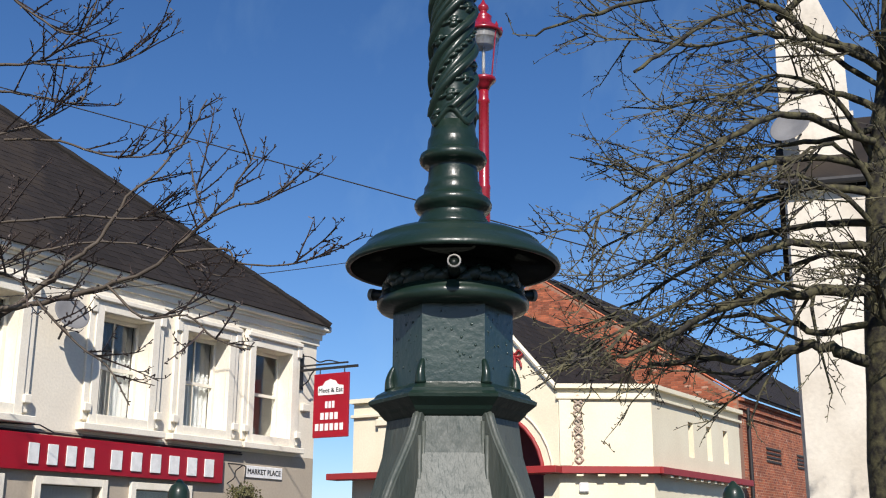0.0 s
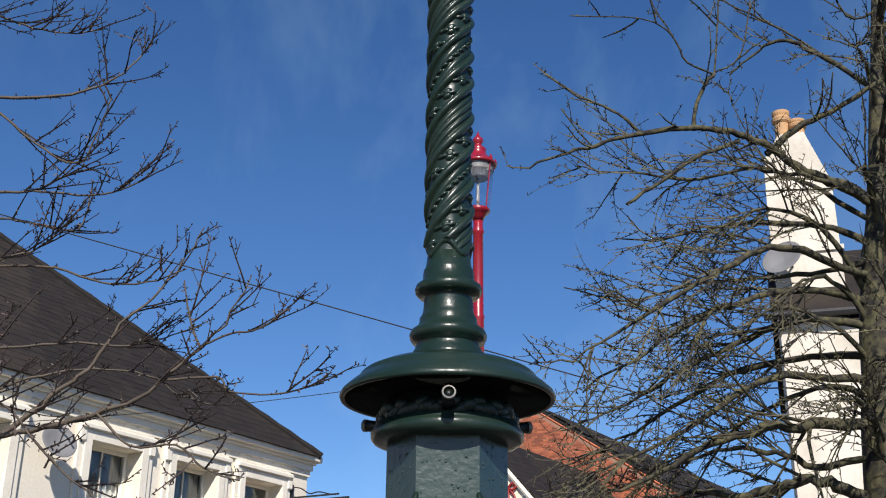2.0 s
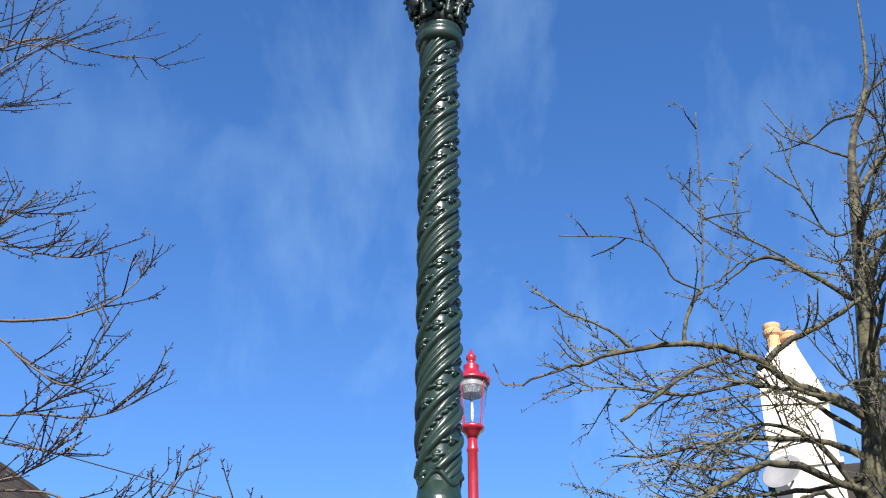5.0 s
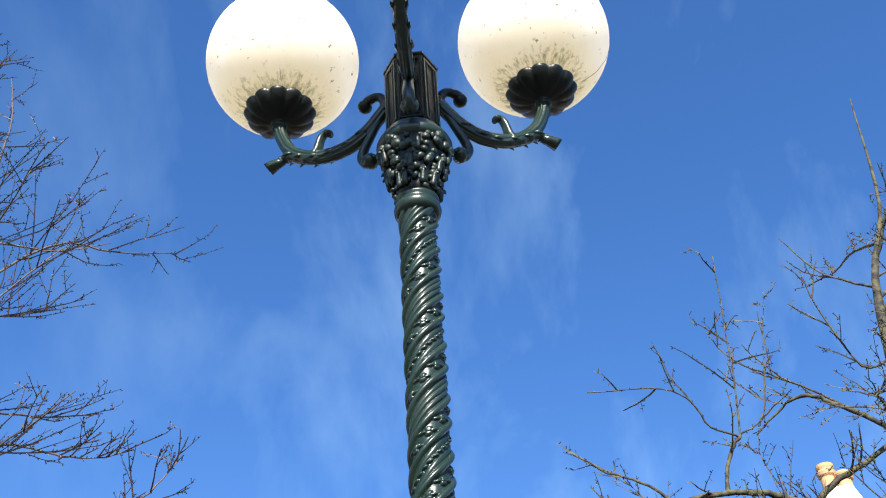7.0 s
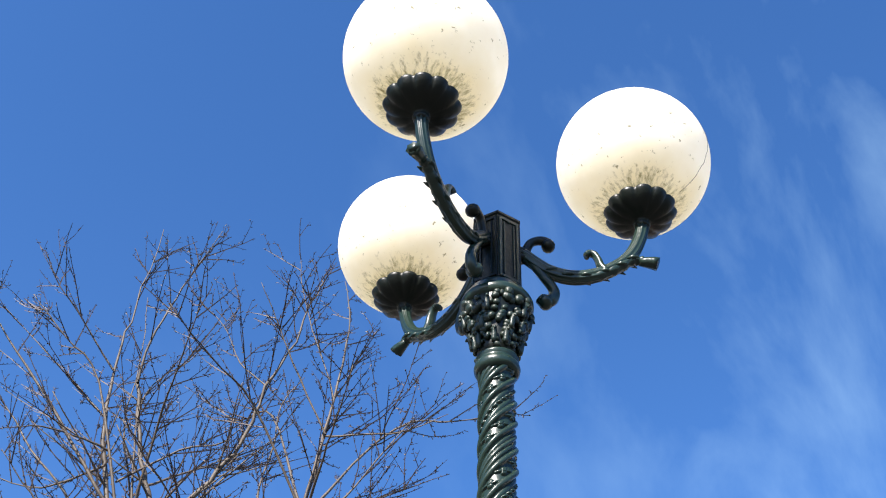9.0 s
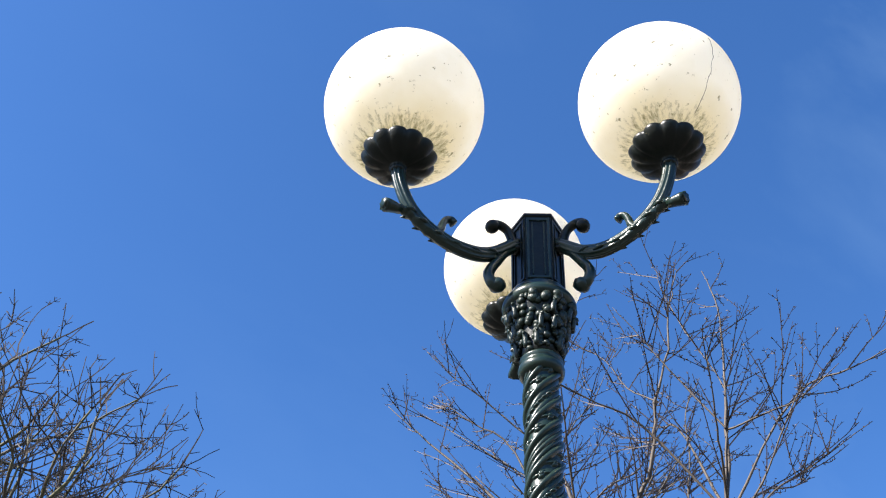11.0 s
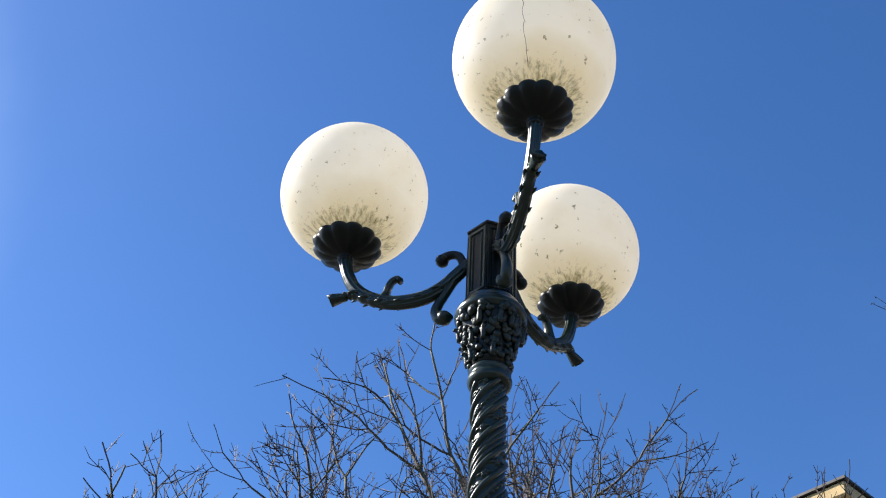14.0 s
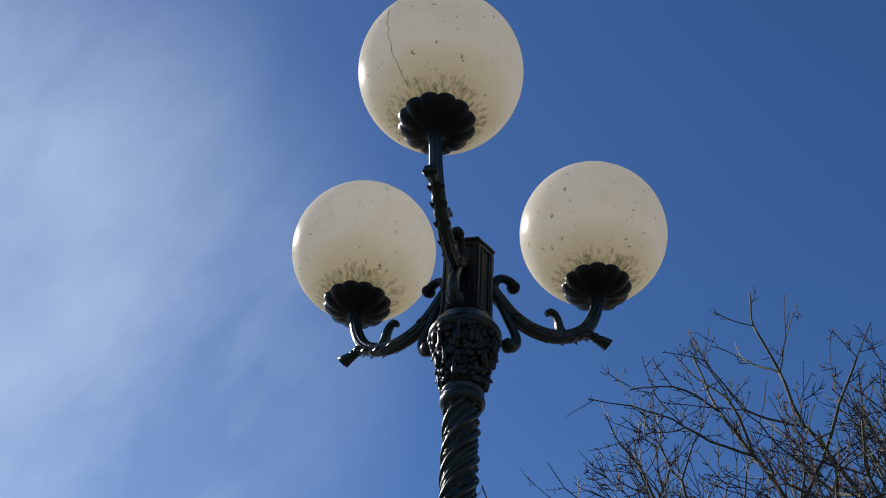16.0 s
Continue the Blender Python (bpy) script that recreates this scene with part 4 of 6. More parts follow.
# ---- hanging basket on the pub wall ----
BASKET = empty("hanging_basket", PUB.matrix_basis @ Matrix.Translation((2.62, 0.42, 2.48)), "wire hanging basket of brown winter plants on a bracket", "hanging basket")
rng = random.Random(8)
bm = bmesh.new()
for i in range(900):
    d = Vector((rng.gauss(0, 1), rng.gauss(0, 1), rng.gauss(0.2, 1))).normalized() * rng.uniform(0.1, 0.34)
    d.z *= 0.75
    s = rng.uniform(0.025, 0.05)
    q = Vector((rng.gauss(0, 1), rng.gauss(0, 1), rng.gauss(0, 1))).normalized()
    w = q.cross(d).normalized() * s * 0.5
    bm.faces.new([bm.verts.new(p) for p in (d, d + q * s * 0.6 + w, d + q * s * 1.4, d + q * s * 0.6 - w)])
part("foliage", bm, BASKET_GREEN, BASKET)
part("bowl", lathe([(0.05, -0.2), (0.14, -0.15), (0.19, -0.04), (0.2, 0.0)], 20), RUST, BASKET)
bm = tube(smooth_line([(0, -0.42, 0.62), (0, -0.2, 0.60), (0, 0.0, 0.56), (0, 0.02, 0.48), (0, 0.0, 0.24)], 4), 0.014, 6)
tube(smooth_line([(0, -0.42, 0.25), (0, -0.25, 0.35), (0, -0.22, 0.48), (0, -0.06, 0.57)], 4), 0.011, 6, bm)
part("bracket", bm, CABLE, BASKET)


# ---- the old cinema ----
def brick_texture(name):
    m = bpy.data.materials.new(name)
    m.use_nodes = True
    n, l = m.node_tree.nodes, m.node_tree.links
    b = n["Principled BSDF"]
    b.inputs["Roughness"].default_value = 0.88
    co, cx, br, ns = n.new("ShaderNodeTexCoord"), n.new("ShaderNodeMapping"), n.new("ShaderNodeTexBrick"), n.new("ShaderNodeTexNoise")
    split, join, plus = n.new("ShaderNodeSeparateXYZ"), n.new("ShaderNodeCombineXYZ"), n.new("ShaderNodeMath")
    l.new(co.outputs["Object"], split.inputs["Vector"])
    l.new(split.outputs["X"], plus.inputs[0])
    l.new(split.outputs["Y"], plus.inputs[1])
    l.new(plus.outputs["Value"], join.inputs["X"])
    l.new(split.outputs["Z"], join.inputs["Y"])
    br.inputs["Scale"].default_value = 1.0
    br.inputs["Brick Width"].default_value, br.inputs["Row Height"].default_value = 0.235, 0.085
    br.inputs["Mortar Size"].default_value, br.inputs["Mortar Smooth"].default_value = 0.008, 0.3
    br.inputs["Color1"].default_value, br.inputs["Color2"].default_value = (0.40, 0.105, 0.042, 1), (0.20, 0.052, 0.03, 1)
    br.inputs["Mortar"].default_value = (0.42, 0.25, 0.15, 1)
    l.new(join.outputs["Vector"], br.inputs["Vector"])
    ns.inputs["Scale"].default_value, ns.inputs["Detail"].default_value = 1.3, 6
    l.new(co.outputs["Object"], ns.inputs["Vector"])
    hs, mr = n.new("ShaderNodeHueSaturation"), n.new("ShaderNodeMapRange")
    mr.inputs["From Min"].default_value, mr.inputs["From Max"].default_value = 0.3, 0.7
    mr.inputs["To Min"].default_value, mr.inputs["To Max"].default_value = 0.75, 1.3
    l.new(ns.outputs["Fac"], mr.inputs["Value"])
    l.new(mr.outputs["Result"], hs.inputs["Value"])
    # pale efflorescence on scattered bricks
    fl, fr, fx = n.new("ShaderNodeTexNoise"), n.new("ShaderNodeMapRange"), n.new("ShaderNodeMix")
    fl.inputs["Scale"].default_value, fl.inputs["Detail"].default_value = 4.5, 3
    fr.inputs["From Min"].default_value, fr.inputs["From Max"].default_value, fr.inputs["To Max"].default_value = 0.62, 0.70, 0.55
    fx.data_type = "RGBA"
    fx.inputs["B"].default_value = (0.55, 0.40, 0.30, 1)
    l.new(join.outputs["Vector"], fl.inputs["Vector"])
    l.new(fl.outputs["Fac"], fr.inputs["Value"])
    l.new(fr.outputs["Result"], fx.inputs["Factor"])
    l.new(br.outputs["Color"], fx.inputs["A"])
    l.new(fx.outputs["Result"], hs.inputs["Color"])
    l.new(hs.outputs["Color"], b.inputs["Base Color"])
    bp = n.new("ShaderNodeBump")
    bp.inputs["Strength"].default_value, bp.inputs["Distance"].default_value = 0.6, 0.01
    bp.invert = True
    l.new(br.outputs["Fac"], bp.inputs["Height"])
    l.new(bp.outputs["Normal"], b.inputs["Normal"])
    return m


BRICKWORK = brick_texture("far_brickwork")
# local x runs along the front (to the building's right hand), y back into the building; outer front at y = 0
CIN = empty("cinema", frame_of((3.02, 27.40), -0.842, 0.539), "cream old cinema with arched gable, red canopy and brick hall", "cinema building")
# in this frame: x = k along the front, front faces y = 0 looking to +y side, so the hall lies at y < 0
FL = 6.66


CPAR = 5.62
# chamfered corner bay, side wall and front, as walls with thickness
arch = [(2.65 + 2.2 * math.cos(radians(a)), 3.4 + 1.9 * math.sin(radians(a))) for a in range(0, 181, 10)]
def front_top(k):
    return CPAR if k < 0.15 or k > 5.15 else CPAR + (8.45 - CPAR) * (1 - abs(k - 2.65) / 2.5)


def front_foot(k):
    q = (k - 2.65) / 2.2
    return 3.4 + 1.9 * math.sqrt(max(0.0, 1 - q * q)) if abs(q) < 1 else 3.4


ks = sorted({0.0, 0.15, 5.15, FL, *[round(k, 4) for k, _ in arch]})
bm = bmesh.new()
cols = [[bm.verts.new((k, y, z)) for y in (0.0, -0.35) for z in (front_foot(k), front_top(k))] for k in ks]
for p, q in zip(cols, cols[1:]):
    bm.faces.new((p[0], p[1], q[1], q[0]))
    bm.faces.new((p[2], q[2], q[3], p[3]))
    bm.faces.new((p[0], q[0], q[2], p[2]))
    bm.faces.new((p[1], p[3], q[3], q[1]))
bm.faces.new((cols[0][0], cols[0][2], cols[0][3], cols[0][1]))
bm.faces.new((cols[-1][0], cols[-1][1], cols[-1][3], cols[-1][2]))
part("arched_front", bm, STUCCO, CIN, "cream gabled front with a wide arch")
part("front_base", box(0.0, FL, -0.35, 0.0, 0.0, 0.7), STUCCO, CIN)
for k0, k1 in ((0.0, 0.45), (4.85, FL)):
    part("front_pier", box(k0, k1, -0.35, 0.0, 0.704, 3.396), STUCCO, CIN)
part("arch_rim", tube([(k, 0.02, z) for k, z in arch], 0.055, 8), RED_TRIM, CIN, "dull red arch moulding")
part("arch_inner_rim", tube([(2.65 + (k - 2.65) * 1.13, 0.02, 3.4 + (z - 3.4) * 1.13) for k, z in arch], 0.03, 8), STUCCO, CIN)
part("porch_back", box(0.45, 4.85, -1.6, -1.5, 0.0, 5.6), material("dark_red_porch", (0.10, 0.008, 0.012), 0.6, bump=0.1), CIN, "dark red porch wall")
bm = bmesh.new()
tube([Vector((0.0, 0.06, CPAR + 0.02)).lerp(Vector((2.65, 0.06, 8.6)), i / 10) for i in range(11)], 0.07, 6, bm)
tube([Vector((5.30, 0.06, CPAR + 0.02)).lerp(Vector((2.65, 0.06, 8.6)), i / 10) for i in range(11)], 0.07, 6, bm)
part("gable_coping", bm, STUCCO, CIN)
# parapet and pilaster on the plain end of the front
part("parapet_moulding", box(5.2, FL + 0.05, 0.004, 0.10, CPAR - 0.42, CPAR - 0.33, box(5.2, FL + 0.08, -0.4, 0.14, CPAR + 0.004, CPAR + 0.13), 0.01), STUCCO, CIN)
part("front_pilaster", box(5.3, 5.72, 0.002, 0.09, 3.64, CPAR - 0.424, bevel=0.01), STUCCO, CIN)
part("pilaster_cap", box(5.25, 5.77, 0.094, 0.17, CPAR - 0.70, CPAR - 0.5, bevel=0.02), STUCCO, CIN)
# red plaster bow and tassel on the gable
bm = bmesh.new()
for s in (-1, 1):
    tube(smooth_line([(1.24, 0.05, 6.62), (1.24 + s * 0.14, 0.06, 6.72), (1.24 + s * 0.24, 0.06, 6.62), (1.24 + s * 0.12, 0.06, 6.55), (1.24, 0.05, 6.60)], 4), 0.035, 6, bm)
    tube(smooth_line([(1.24, 0.05, 6.58), (1.24 + s * 0.16, 0.05, 6.42), (1.24 + s * 0.2, 0.05, 6.26)], 4), 0.03, 6, bm)
tube([(1.24, 0.05, 6.6), (1.24, 0.05, 6.2), (1.24, 0.05, 6.05), (1.24, 0.05, 5.8), (1.24, 0.05, 5.68)], [0.03, 0.04, 0.09, 0.1, 0.03], 8, bm)
part("plaster_bow", bm, RED_TRIM, CIN, "red plaster bow and tassel", smooth=True)
# bay: splayed corner
inv = CIN.matrix_basis.inverted()
p1 = inv @ Vector((5.47, 27.40, 0))
p2 = inv @ Vector((9.25, 33.20, 0))


def wall_between(name, a, b, z0, z1, holes, mat, parent, label="", thick=0.35):
    """A wall from a to b (local), outer face to the left when walking from b to a."""
    d = Vector((b[0] - a[0], b[1] - a[1]))
    fr = Matrix.Translation((a[0], a[1], 0)) @ Matrix.Rotation(math.atan2(d.y, d.x), 4, "Z")
    return part(name, wall_with_openings(d.length, z0, z1, thick, holes), mat, parent, label, at=fr), fr, d.length


zero = Vector((0, 0, 0))
bay_holes = [(0.30 + 0.56 * i, 0.72 + 0.56 * i, 1.0, 2.75) for i in range(4)]
w, fr, bl = wall_between("bay_wall", p1, zero, 0.0, CPAR, bay_holes, STUCCO, CIN, "splayed cream bay wall")
for a0, a1, b0, b1 in bay_holes:
    g = part("bay_window", bmesh_frame(a0, a1, b0, b1, 0.05, -0.16, -0.10), CREAM_TRIM, w)
    q = part("pane", box(a0 + 0.05, a1 - 0.05, -0.135, -0.128, b0 + 0.05, b1 - 0.05), GLASS, g)
    q.visible_shadow = False
    part("transom", box(a0 + 0.05, a1 - 0.05, -0.155, -0.105, 2.25, 2.30), CREAM_TRIM, g)
side_holes = [(6.9 - s - 0.2, 6.9 - s + 0.2, 4.02, 5.0) for s in (2.75, 4.2, 5.6)]
w2, fr2, sl = wall_between("side_wall", p2, p1, 0.0, CPAR, side_holes, STUCCO, CIN, "cream side wall with narrow windows")
for a0, a1, b0, b1 in side_holes:
    g = part("narrow_window", bmesh_frame(a0, a1, b0, b1, 0.05, -0.25, -0.19), CREAM_TRIM, w2)
    q = part("pane", box(a0 + 0.05, a1 - 0.05, -0.225, -0.218, b0 + 0.05, b1 - 0.05), GLASS, g)
    q.visible_shadow = False
# added dark panel, stands in for the unlit interior behind the narrow windows
part("dark_backing", box(0.3, sl - 0.3, -0.75, -0.70, 3.7, 5.3), ROOM, w2)
for i, (fr_, ln) in enumerate(((fr, bl), (fr2, sl))):
    h = (w, w2)[i]
    part("parapet_moulding", box(-0.05, ln + 0.05, 0.004, 0.10, CPAR - 0.28, CPAR - 0.20, box(-0.06, ln + 0.06, -0.4, 0.14, CPAR + 0.004, CPAR + 0.12), 0.01), STUCCO, h)
    c = part("canopy", box(-0.2, ln + 0.2, 0.004, 0.30, 3.42, 3.60, bevel=0.01), RED_TRIM, h, "red edged street canopy")
    for k in range(int(ln / 0.55)):
        part("bracket", box(0.2 + k * 0.55, 0.38 + k * 0.55, 0.004, 0.26, 3.35, 3.416, bevel=0.006), STUCCO, h)
part("canopy", box(-0.2, FL + 0.5, 0.06, 0.60, 3.42, 3.60, bevel=0.01), RED_TRIM, CIN, "red edged street canopy")
bm = bmesh.new()
rng = random.Random(2)
for s in (-1, 1):
    # two plaster stems that wind up the pilaster, with leaves
    tube([(bl - 0.52 + s * 0.10 * math.sin(i * 0.62), 0.03 + 0.015 * math.cos(i * 0.62), 3.7 + 1.75 * i / 46) for i in range(47)], 0.026, 6, bm)
for i in range(30):
    p = Vector((bl - 0.52 + rng.uniform(-0.16, 0.16), 0.03, 3.72 + 1.7 * i / 30))
    q = p + Vector((rng.uniform(-0.12, 0.12), 0.03, rng.uniform(-0.10, 0.10)))
    tube([p, p.lerp(q, 0.5), q], [0.012, 0.034, 0.006], 6, bm, flat=0.5)
part("plaster_vine", bm, material("weathered_plaster", (0.36, 0.28, 0.22), 0.9, second=(0.5, 0.42, 0.33), scale=9), w, "weathered plaster vine relief")
part("bay_pilaster", box(bl - 0.34, bl - 0.02, 0.002, 0.09, 3.62, CPAR - 0.3, bevel=0.01), STUCCO, w)
part("alarm_box", box(bl - 0.75, bl - 0.5, 0.004, 0.1, 2.95, 3.2, bevel=0.03), WHITE_SIGN, w)
# left flank, flat roof over the bay and the slate roof behind the gable
part("left_flank", box(FL - 0.35, FL, -9.5, -0.354, 0.0, CPAR), STUCCO, CIN)
roof_k = [(0.05, CPAR - 0.02), (2.65, 8.40), (5.25, CPAR - 0.02)]
part("front_roof", prism(roof_k, -0.36, -9.0, "y"), SLATE_BASE, CIN, "dark slate roof behind the gable")
part("flat_roof", prism([(0.3, -1.2), (FL - 0.36, -0.40), (FL - 0.36, -6.4), (0.3, -6.4)], 5.0, 5.1, "z"), SLATE_BASE, CIN)
fup = Vector((2.6, 0, 8.40 - CPAR)).normalized()
fm = Matrix.Translation((0.05, -0.40, CPAR)) @ Matrix((Vector((0, -1, 0)), fup, Vector((0, -1, 0)).cross(fup))).transposed().to_4x4()
slates(CIN, fm, 8.2, math.hypot(2.6, 8.42 - CPAR), lambda x, y: x > 0.1, lambda x, y: x + y, 0.26, 0.32, 150)
# brick hall: gabled front at the end of the side wall
g0 = Vector((p2.x, p2.y, 0))
HW, HE, HA = 14.0, 6.2, 10.85
gable = [(0.0, 0.0), (0.0, HE), (HW / 2, HA), (HW, HE), (HW, 0.0)]
hall = part("hall_gable", prism(gable, 0.0, -0.35, "y"), MORTAR, CIN, "orange-red brick gable", at=Matrix.Translation((g0.x, g0.y + 0.0, 0)))
part("hall_side", box(0.0, 0.35, -22.0, -0.354, 0.0, HE), BRICKWORK, hall, "red brick side wall")
part("hall_far_side", box(HW - 0.35, HW, -22.0, -0.354, 0.0, HE), BRICKWORK, hall)
part("hall_back", box(0.354, HW - 0.354, -22.0, -21.65, 0.0, HE), BRICKWORK, hall)
part("hall_roof", prism([(-0.25, HE - 0.02), (HW / 2, HA + 0.06), (HW + 0.25, HE - 0.02), (HW + 0.25, HE + 0.1), (HW / 2, HA + 0.2), (-0.25, HE + 0.1)], -0.36, -22.2, "y"), SLATE_BASE, hall, "dark slate hall roof")
bm = bmesh.new()
tube([Vector((-0.1, -0.15, HE + 0.02)).lerp(Vector((HW / 2, -0.15, HA + 0.06)), i / 12) for i in range(13)], 0.035, 4, bm)
tube([Vector((HW + 0.1, -0.15, HE + 0.02)).lerp(Vector((HW / 2, -0.15, HA + 0.06)), i / 12) for i in range(13)], 0.06, 4, bm)
part("verge_coping", bm, BRICK, hall)
for z, d in ((HE - 0.12, 0.10), (HE - 0.36, 0.07), (HE - 0.6, 0.05)):
    part("brick_cornice", box(-d, -0.002, -22.0, -0.1, z, z + 0.11), BRICKWORK, hall)
for y in (-2.6, -6.2, -9.8):
    bm = bmesh.new()
    for i in range(4):
        box(-0.03, -0.002, y - 1.7, y - 0.1, 4.75 - i * 0.14, 4.82 - i * 0.14, bm)
    part("brick_vent", bm, RUST, hall)
part("downpipe", tube([(-0.09, -0.75, 5.9), (-0.09, -0.75, 0.1)], 0.06, 8), CABLE, hall)
roof_up = Vector((HW / 2, 0, HA - HE)).normalized()
rm = Matrix.Translation((-0.25, -0.36, HE + 0.10)) @ Matrix((Vector((0, -1, 0)), roof_up, Vector((0, -1, 0)).cross(roof_up))).transposed().to_4x4()
slates(hall, rm, 21.5, math.hypot(HW / 2, HA - HE), lambda x, y: x > 0.1, lambda x, y: x + y, 0.30, 0.36, 120)

# ---- whitewashed house with the tall stack ----
HOUSE = empty("white_house", frame_of((5.17, 14.07), 0.955, -0.296), "whitewashed gabled house with a tall chimney stack", "house")
# local x runs along the wall away from its near corner, y into the house is negative side of the wall's face
part("front_wall", box(0.0, 4.6, 0.0, 0.35, 0.0, 6.80), WHITEWASH, HOUSE, "whitewashed wall")
part("side_wall", box(0.0, 0.35, 0.354, 6.0, 0.0, 6.80), WHITEWASH, HOUSE)
part("far_wall", box(4.25, 4.6, 0.354, 6.0, 0.0, 6.80), WHITEWASH, HOUSE)
part("back_wall", box(0.354, 4.246, 5.65, 6.0, 0.0, 6.80), WHITEWASH, HOUSE)
part("gable_wall", prism([(0.0, 6.804), (6.0, 6.804), (2.2, 8.48)], 0.0, 0.2, "x"), WHITEWASH, HOUSE)
part("roof", prism([(-0.14, 6.92), (2.2, 8.68), (6.2, 6.92), (6.2, 6.82), (2.2, 8.56), (-0.14, 6.82)], -0.10, 4.9, "x"), SLATE, HOUSE, "dark slate roof")
part("gutter", tube([(-0.22, -0.19, 6.86), (4.9, -0.19, 6.86)], 0.06, 8), CABLE, HOUSE)
part("window_recess", box(1.15, 1.75, -0.03, -0.004, 4.6, 5.7), CABLE, HOUSE, "dark framed window")
OUT = [(0.02, 6.8), (0.0, 8.9), (0.02, 9.86), (0.30, 10.30), (0.70, 10.30), (1.04, 9.36), (1.05, 8.2), (1.06, 6.8)]
stack = part("chimney", prism(OUT, 0.70, 1.5, "y"), WHITEWASH, HOUSE, "tall whitewashed chimney stack")
part("stack_band", box(-0.05, 1.10, 0.66, 1.54, 8.16, 8.24), WHITEWASH, stack)
for x, h in ((0.38, 0.62), (0.62, 0.42)):
    part("chimney_pot", lathe([(0.16, 10.25), (0.145, 10.36), (0.125, 10.42), (0.12, 10.28 + h * 0.62), (0.155, 10.28 + h * 0.68), (0.165, 10.28 + h * 0.78), (0.135, 10.28 + h * 0.84), (0.15, 10.28 + h * 0.92), (0.15, 10.28 + h), (0.11, 10.28 + h), (0.1, 10.34)], 20),
         TERRACOTTA, stack, "buff clay chimney pot", at=pose(x, 1.1, 0))
d = part("satellite_dish", lathe([(0.001, 0.0), (0.12, 0.01), (0.24, 0.045), (0.32, 0.085), (0.33, 0.092), (0.32, 0.096), (0.2, 0.05), (0.001, 0.014)], 32), DISH, HOUSE, "grey satellite dish on the stack", True,
         Matrix.Translation((0.17, 0.34, 7.92)) @ Matrix.Rotation(radians(62), 4, "X") @ Matrix.Rotation(radians(-22), 4, "Y"))
part("dish_mount", tube([(0, 0, 0), (0, 0.1, -0.2), (0, 0.2, -0.35)], 0.02, 6), CABLE, d)

# ---- sandstone block across the square ----
BANK = empty("corner_building", frame_of((-17.4, 3.4), -0.545, -0.84), "tan sandstone corner building with a bold cornice", "building")
part("body", box(0.3, 12, -11, -0.3, 0.0, 13.2), CREAM, BANK, "cream upper walls")
part("cornice", box(0.0, 12.3, -11.3, 0.0, 14.1, 14.4, box(0.12, 12.2, -11.2, -0.12, 13.7, 14.096, box(0.22, 12.1, -11.1, -0.22, 13.204, 13.696)), 0.03), STONE, BANK, "stepped tan cornice")
part("lead_flashing", box(-0.06, 12.36, -11.36, 0.06, 14.404, 14.46), CABLE, BANK)

# ---- red street lamp ----
RL = empty("street_lamp", pose(0.33, 6.90, -0.055), "red painted heritage street lamp with glazed lantern", "street lamp")
part("column", lathe([(0.16, 0), (0.16, 0.12), (0.12, 0.16), (0.10, 0.3), (0.095, 1.1), (0.075, 1.2), (0.06, 1.3), (0.053, 1.5), (0.050, 4.55), (0.053, 4.56), (0.053, 4.585), (0.046, 4.60), (0.044, 5.33), (0.052, 5.34), (0.052, 5.36), (0.043, 5.38), (0.043, 5.50)], 28), RED, RL, "red column with a cast base", smooth=True)
part("lantern_base", lathe([(0.043, 5.45), (0.06, 5.49), (0.088, 5.52), (0.105, 5.535), (0.108, 5.555), (0.10, 5.565)], 28), RED, RL, smooth=True)
lg = part("lantern_glass", lathe([(0.095, 5.565), (0.145, 5.98), (0.141, 5.98), (0.091, 5.567)], 8), LANTERN_GLASS, RL, "clear tapered glass lantern")
lg.visible_shadow = False
part("reflector", lathe([(0.09, 5.86), (0.135, 5.92), (0.14, 5.975), (0.05, 5.978)], 24), DISH, RL, "pale lamp reflector")
part("lamp_bulb", lathe([(0.012, 5.60), (0.014, 5.66), (0.014, 5.8), (0.01, 5.88)], 14), DISH, RL, smooth=True)
for k in range(4):
    part("glazing_bar", tube([(0.097, 0, 5.56), (0.148, 0, 5.985)], 0.006, 6), RED, RL, at=pose(0, 0, 0, 0, 0, 45 + 90 * k))
cap = part("lantern_cap", lathe([(0.150, 5.975), (0.165, 5.98), (0.168, 5.998), (0.155, 6.01), (0.13, 6.04), (0.09, 6.07), (0.075, 6.09), (0.07, 6.13), (0.075, 6.145), (0.055, 6.165), (0.03, 6.185), (0.034, 6.20), (0.05, 6.225), (0.045, 6.25), (0.022, 6.275), (0.012, 6.30), (0.004, 6.325)], 32), RED, RL, "red lantern cap with finial", smooth=True)
for k in range(8):
    part("crown_point", lathe([(0.014, 5.995), (0.018, 6.015), (0.010, 6.035), (0.002, 6.055)], 8), RED, cap, at=pose(0.155 * math.cos(k * math.pi / 4), 0.155 * math.sin(k * math.pi / 4), 0))

# ---- low green posts with domed heads ----
def post(x, y, top):
    e = empty("green_post", pose(x, y, 0), "green cast iron post with a domed finial", "post", "green posts round the square")
    part("shaft", lathe([(0.11, 0), (0.11, 0.3), (0.07, 0.36), (0.06, 0.5), (0.055, top - 0.2)], 20), GREEN, e, smooth=True)
    part("head", lathe([(0.055, top - 0.2), (0.08, top - 0.19), (0.085, top - 0.17), (0.07, top - 0.15), (0.075, top - 0.12), (0.072, top - 0.07), (0.055, top - 0.03), (0.03, top - 0.012), (0.024, top), (0.01, top + 0.015)], 20), GREEN, e, smooth=True)


post(-1.80, 5.68, 2.02)
post(1.95, 5.63, 2.02)

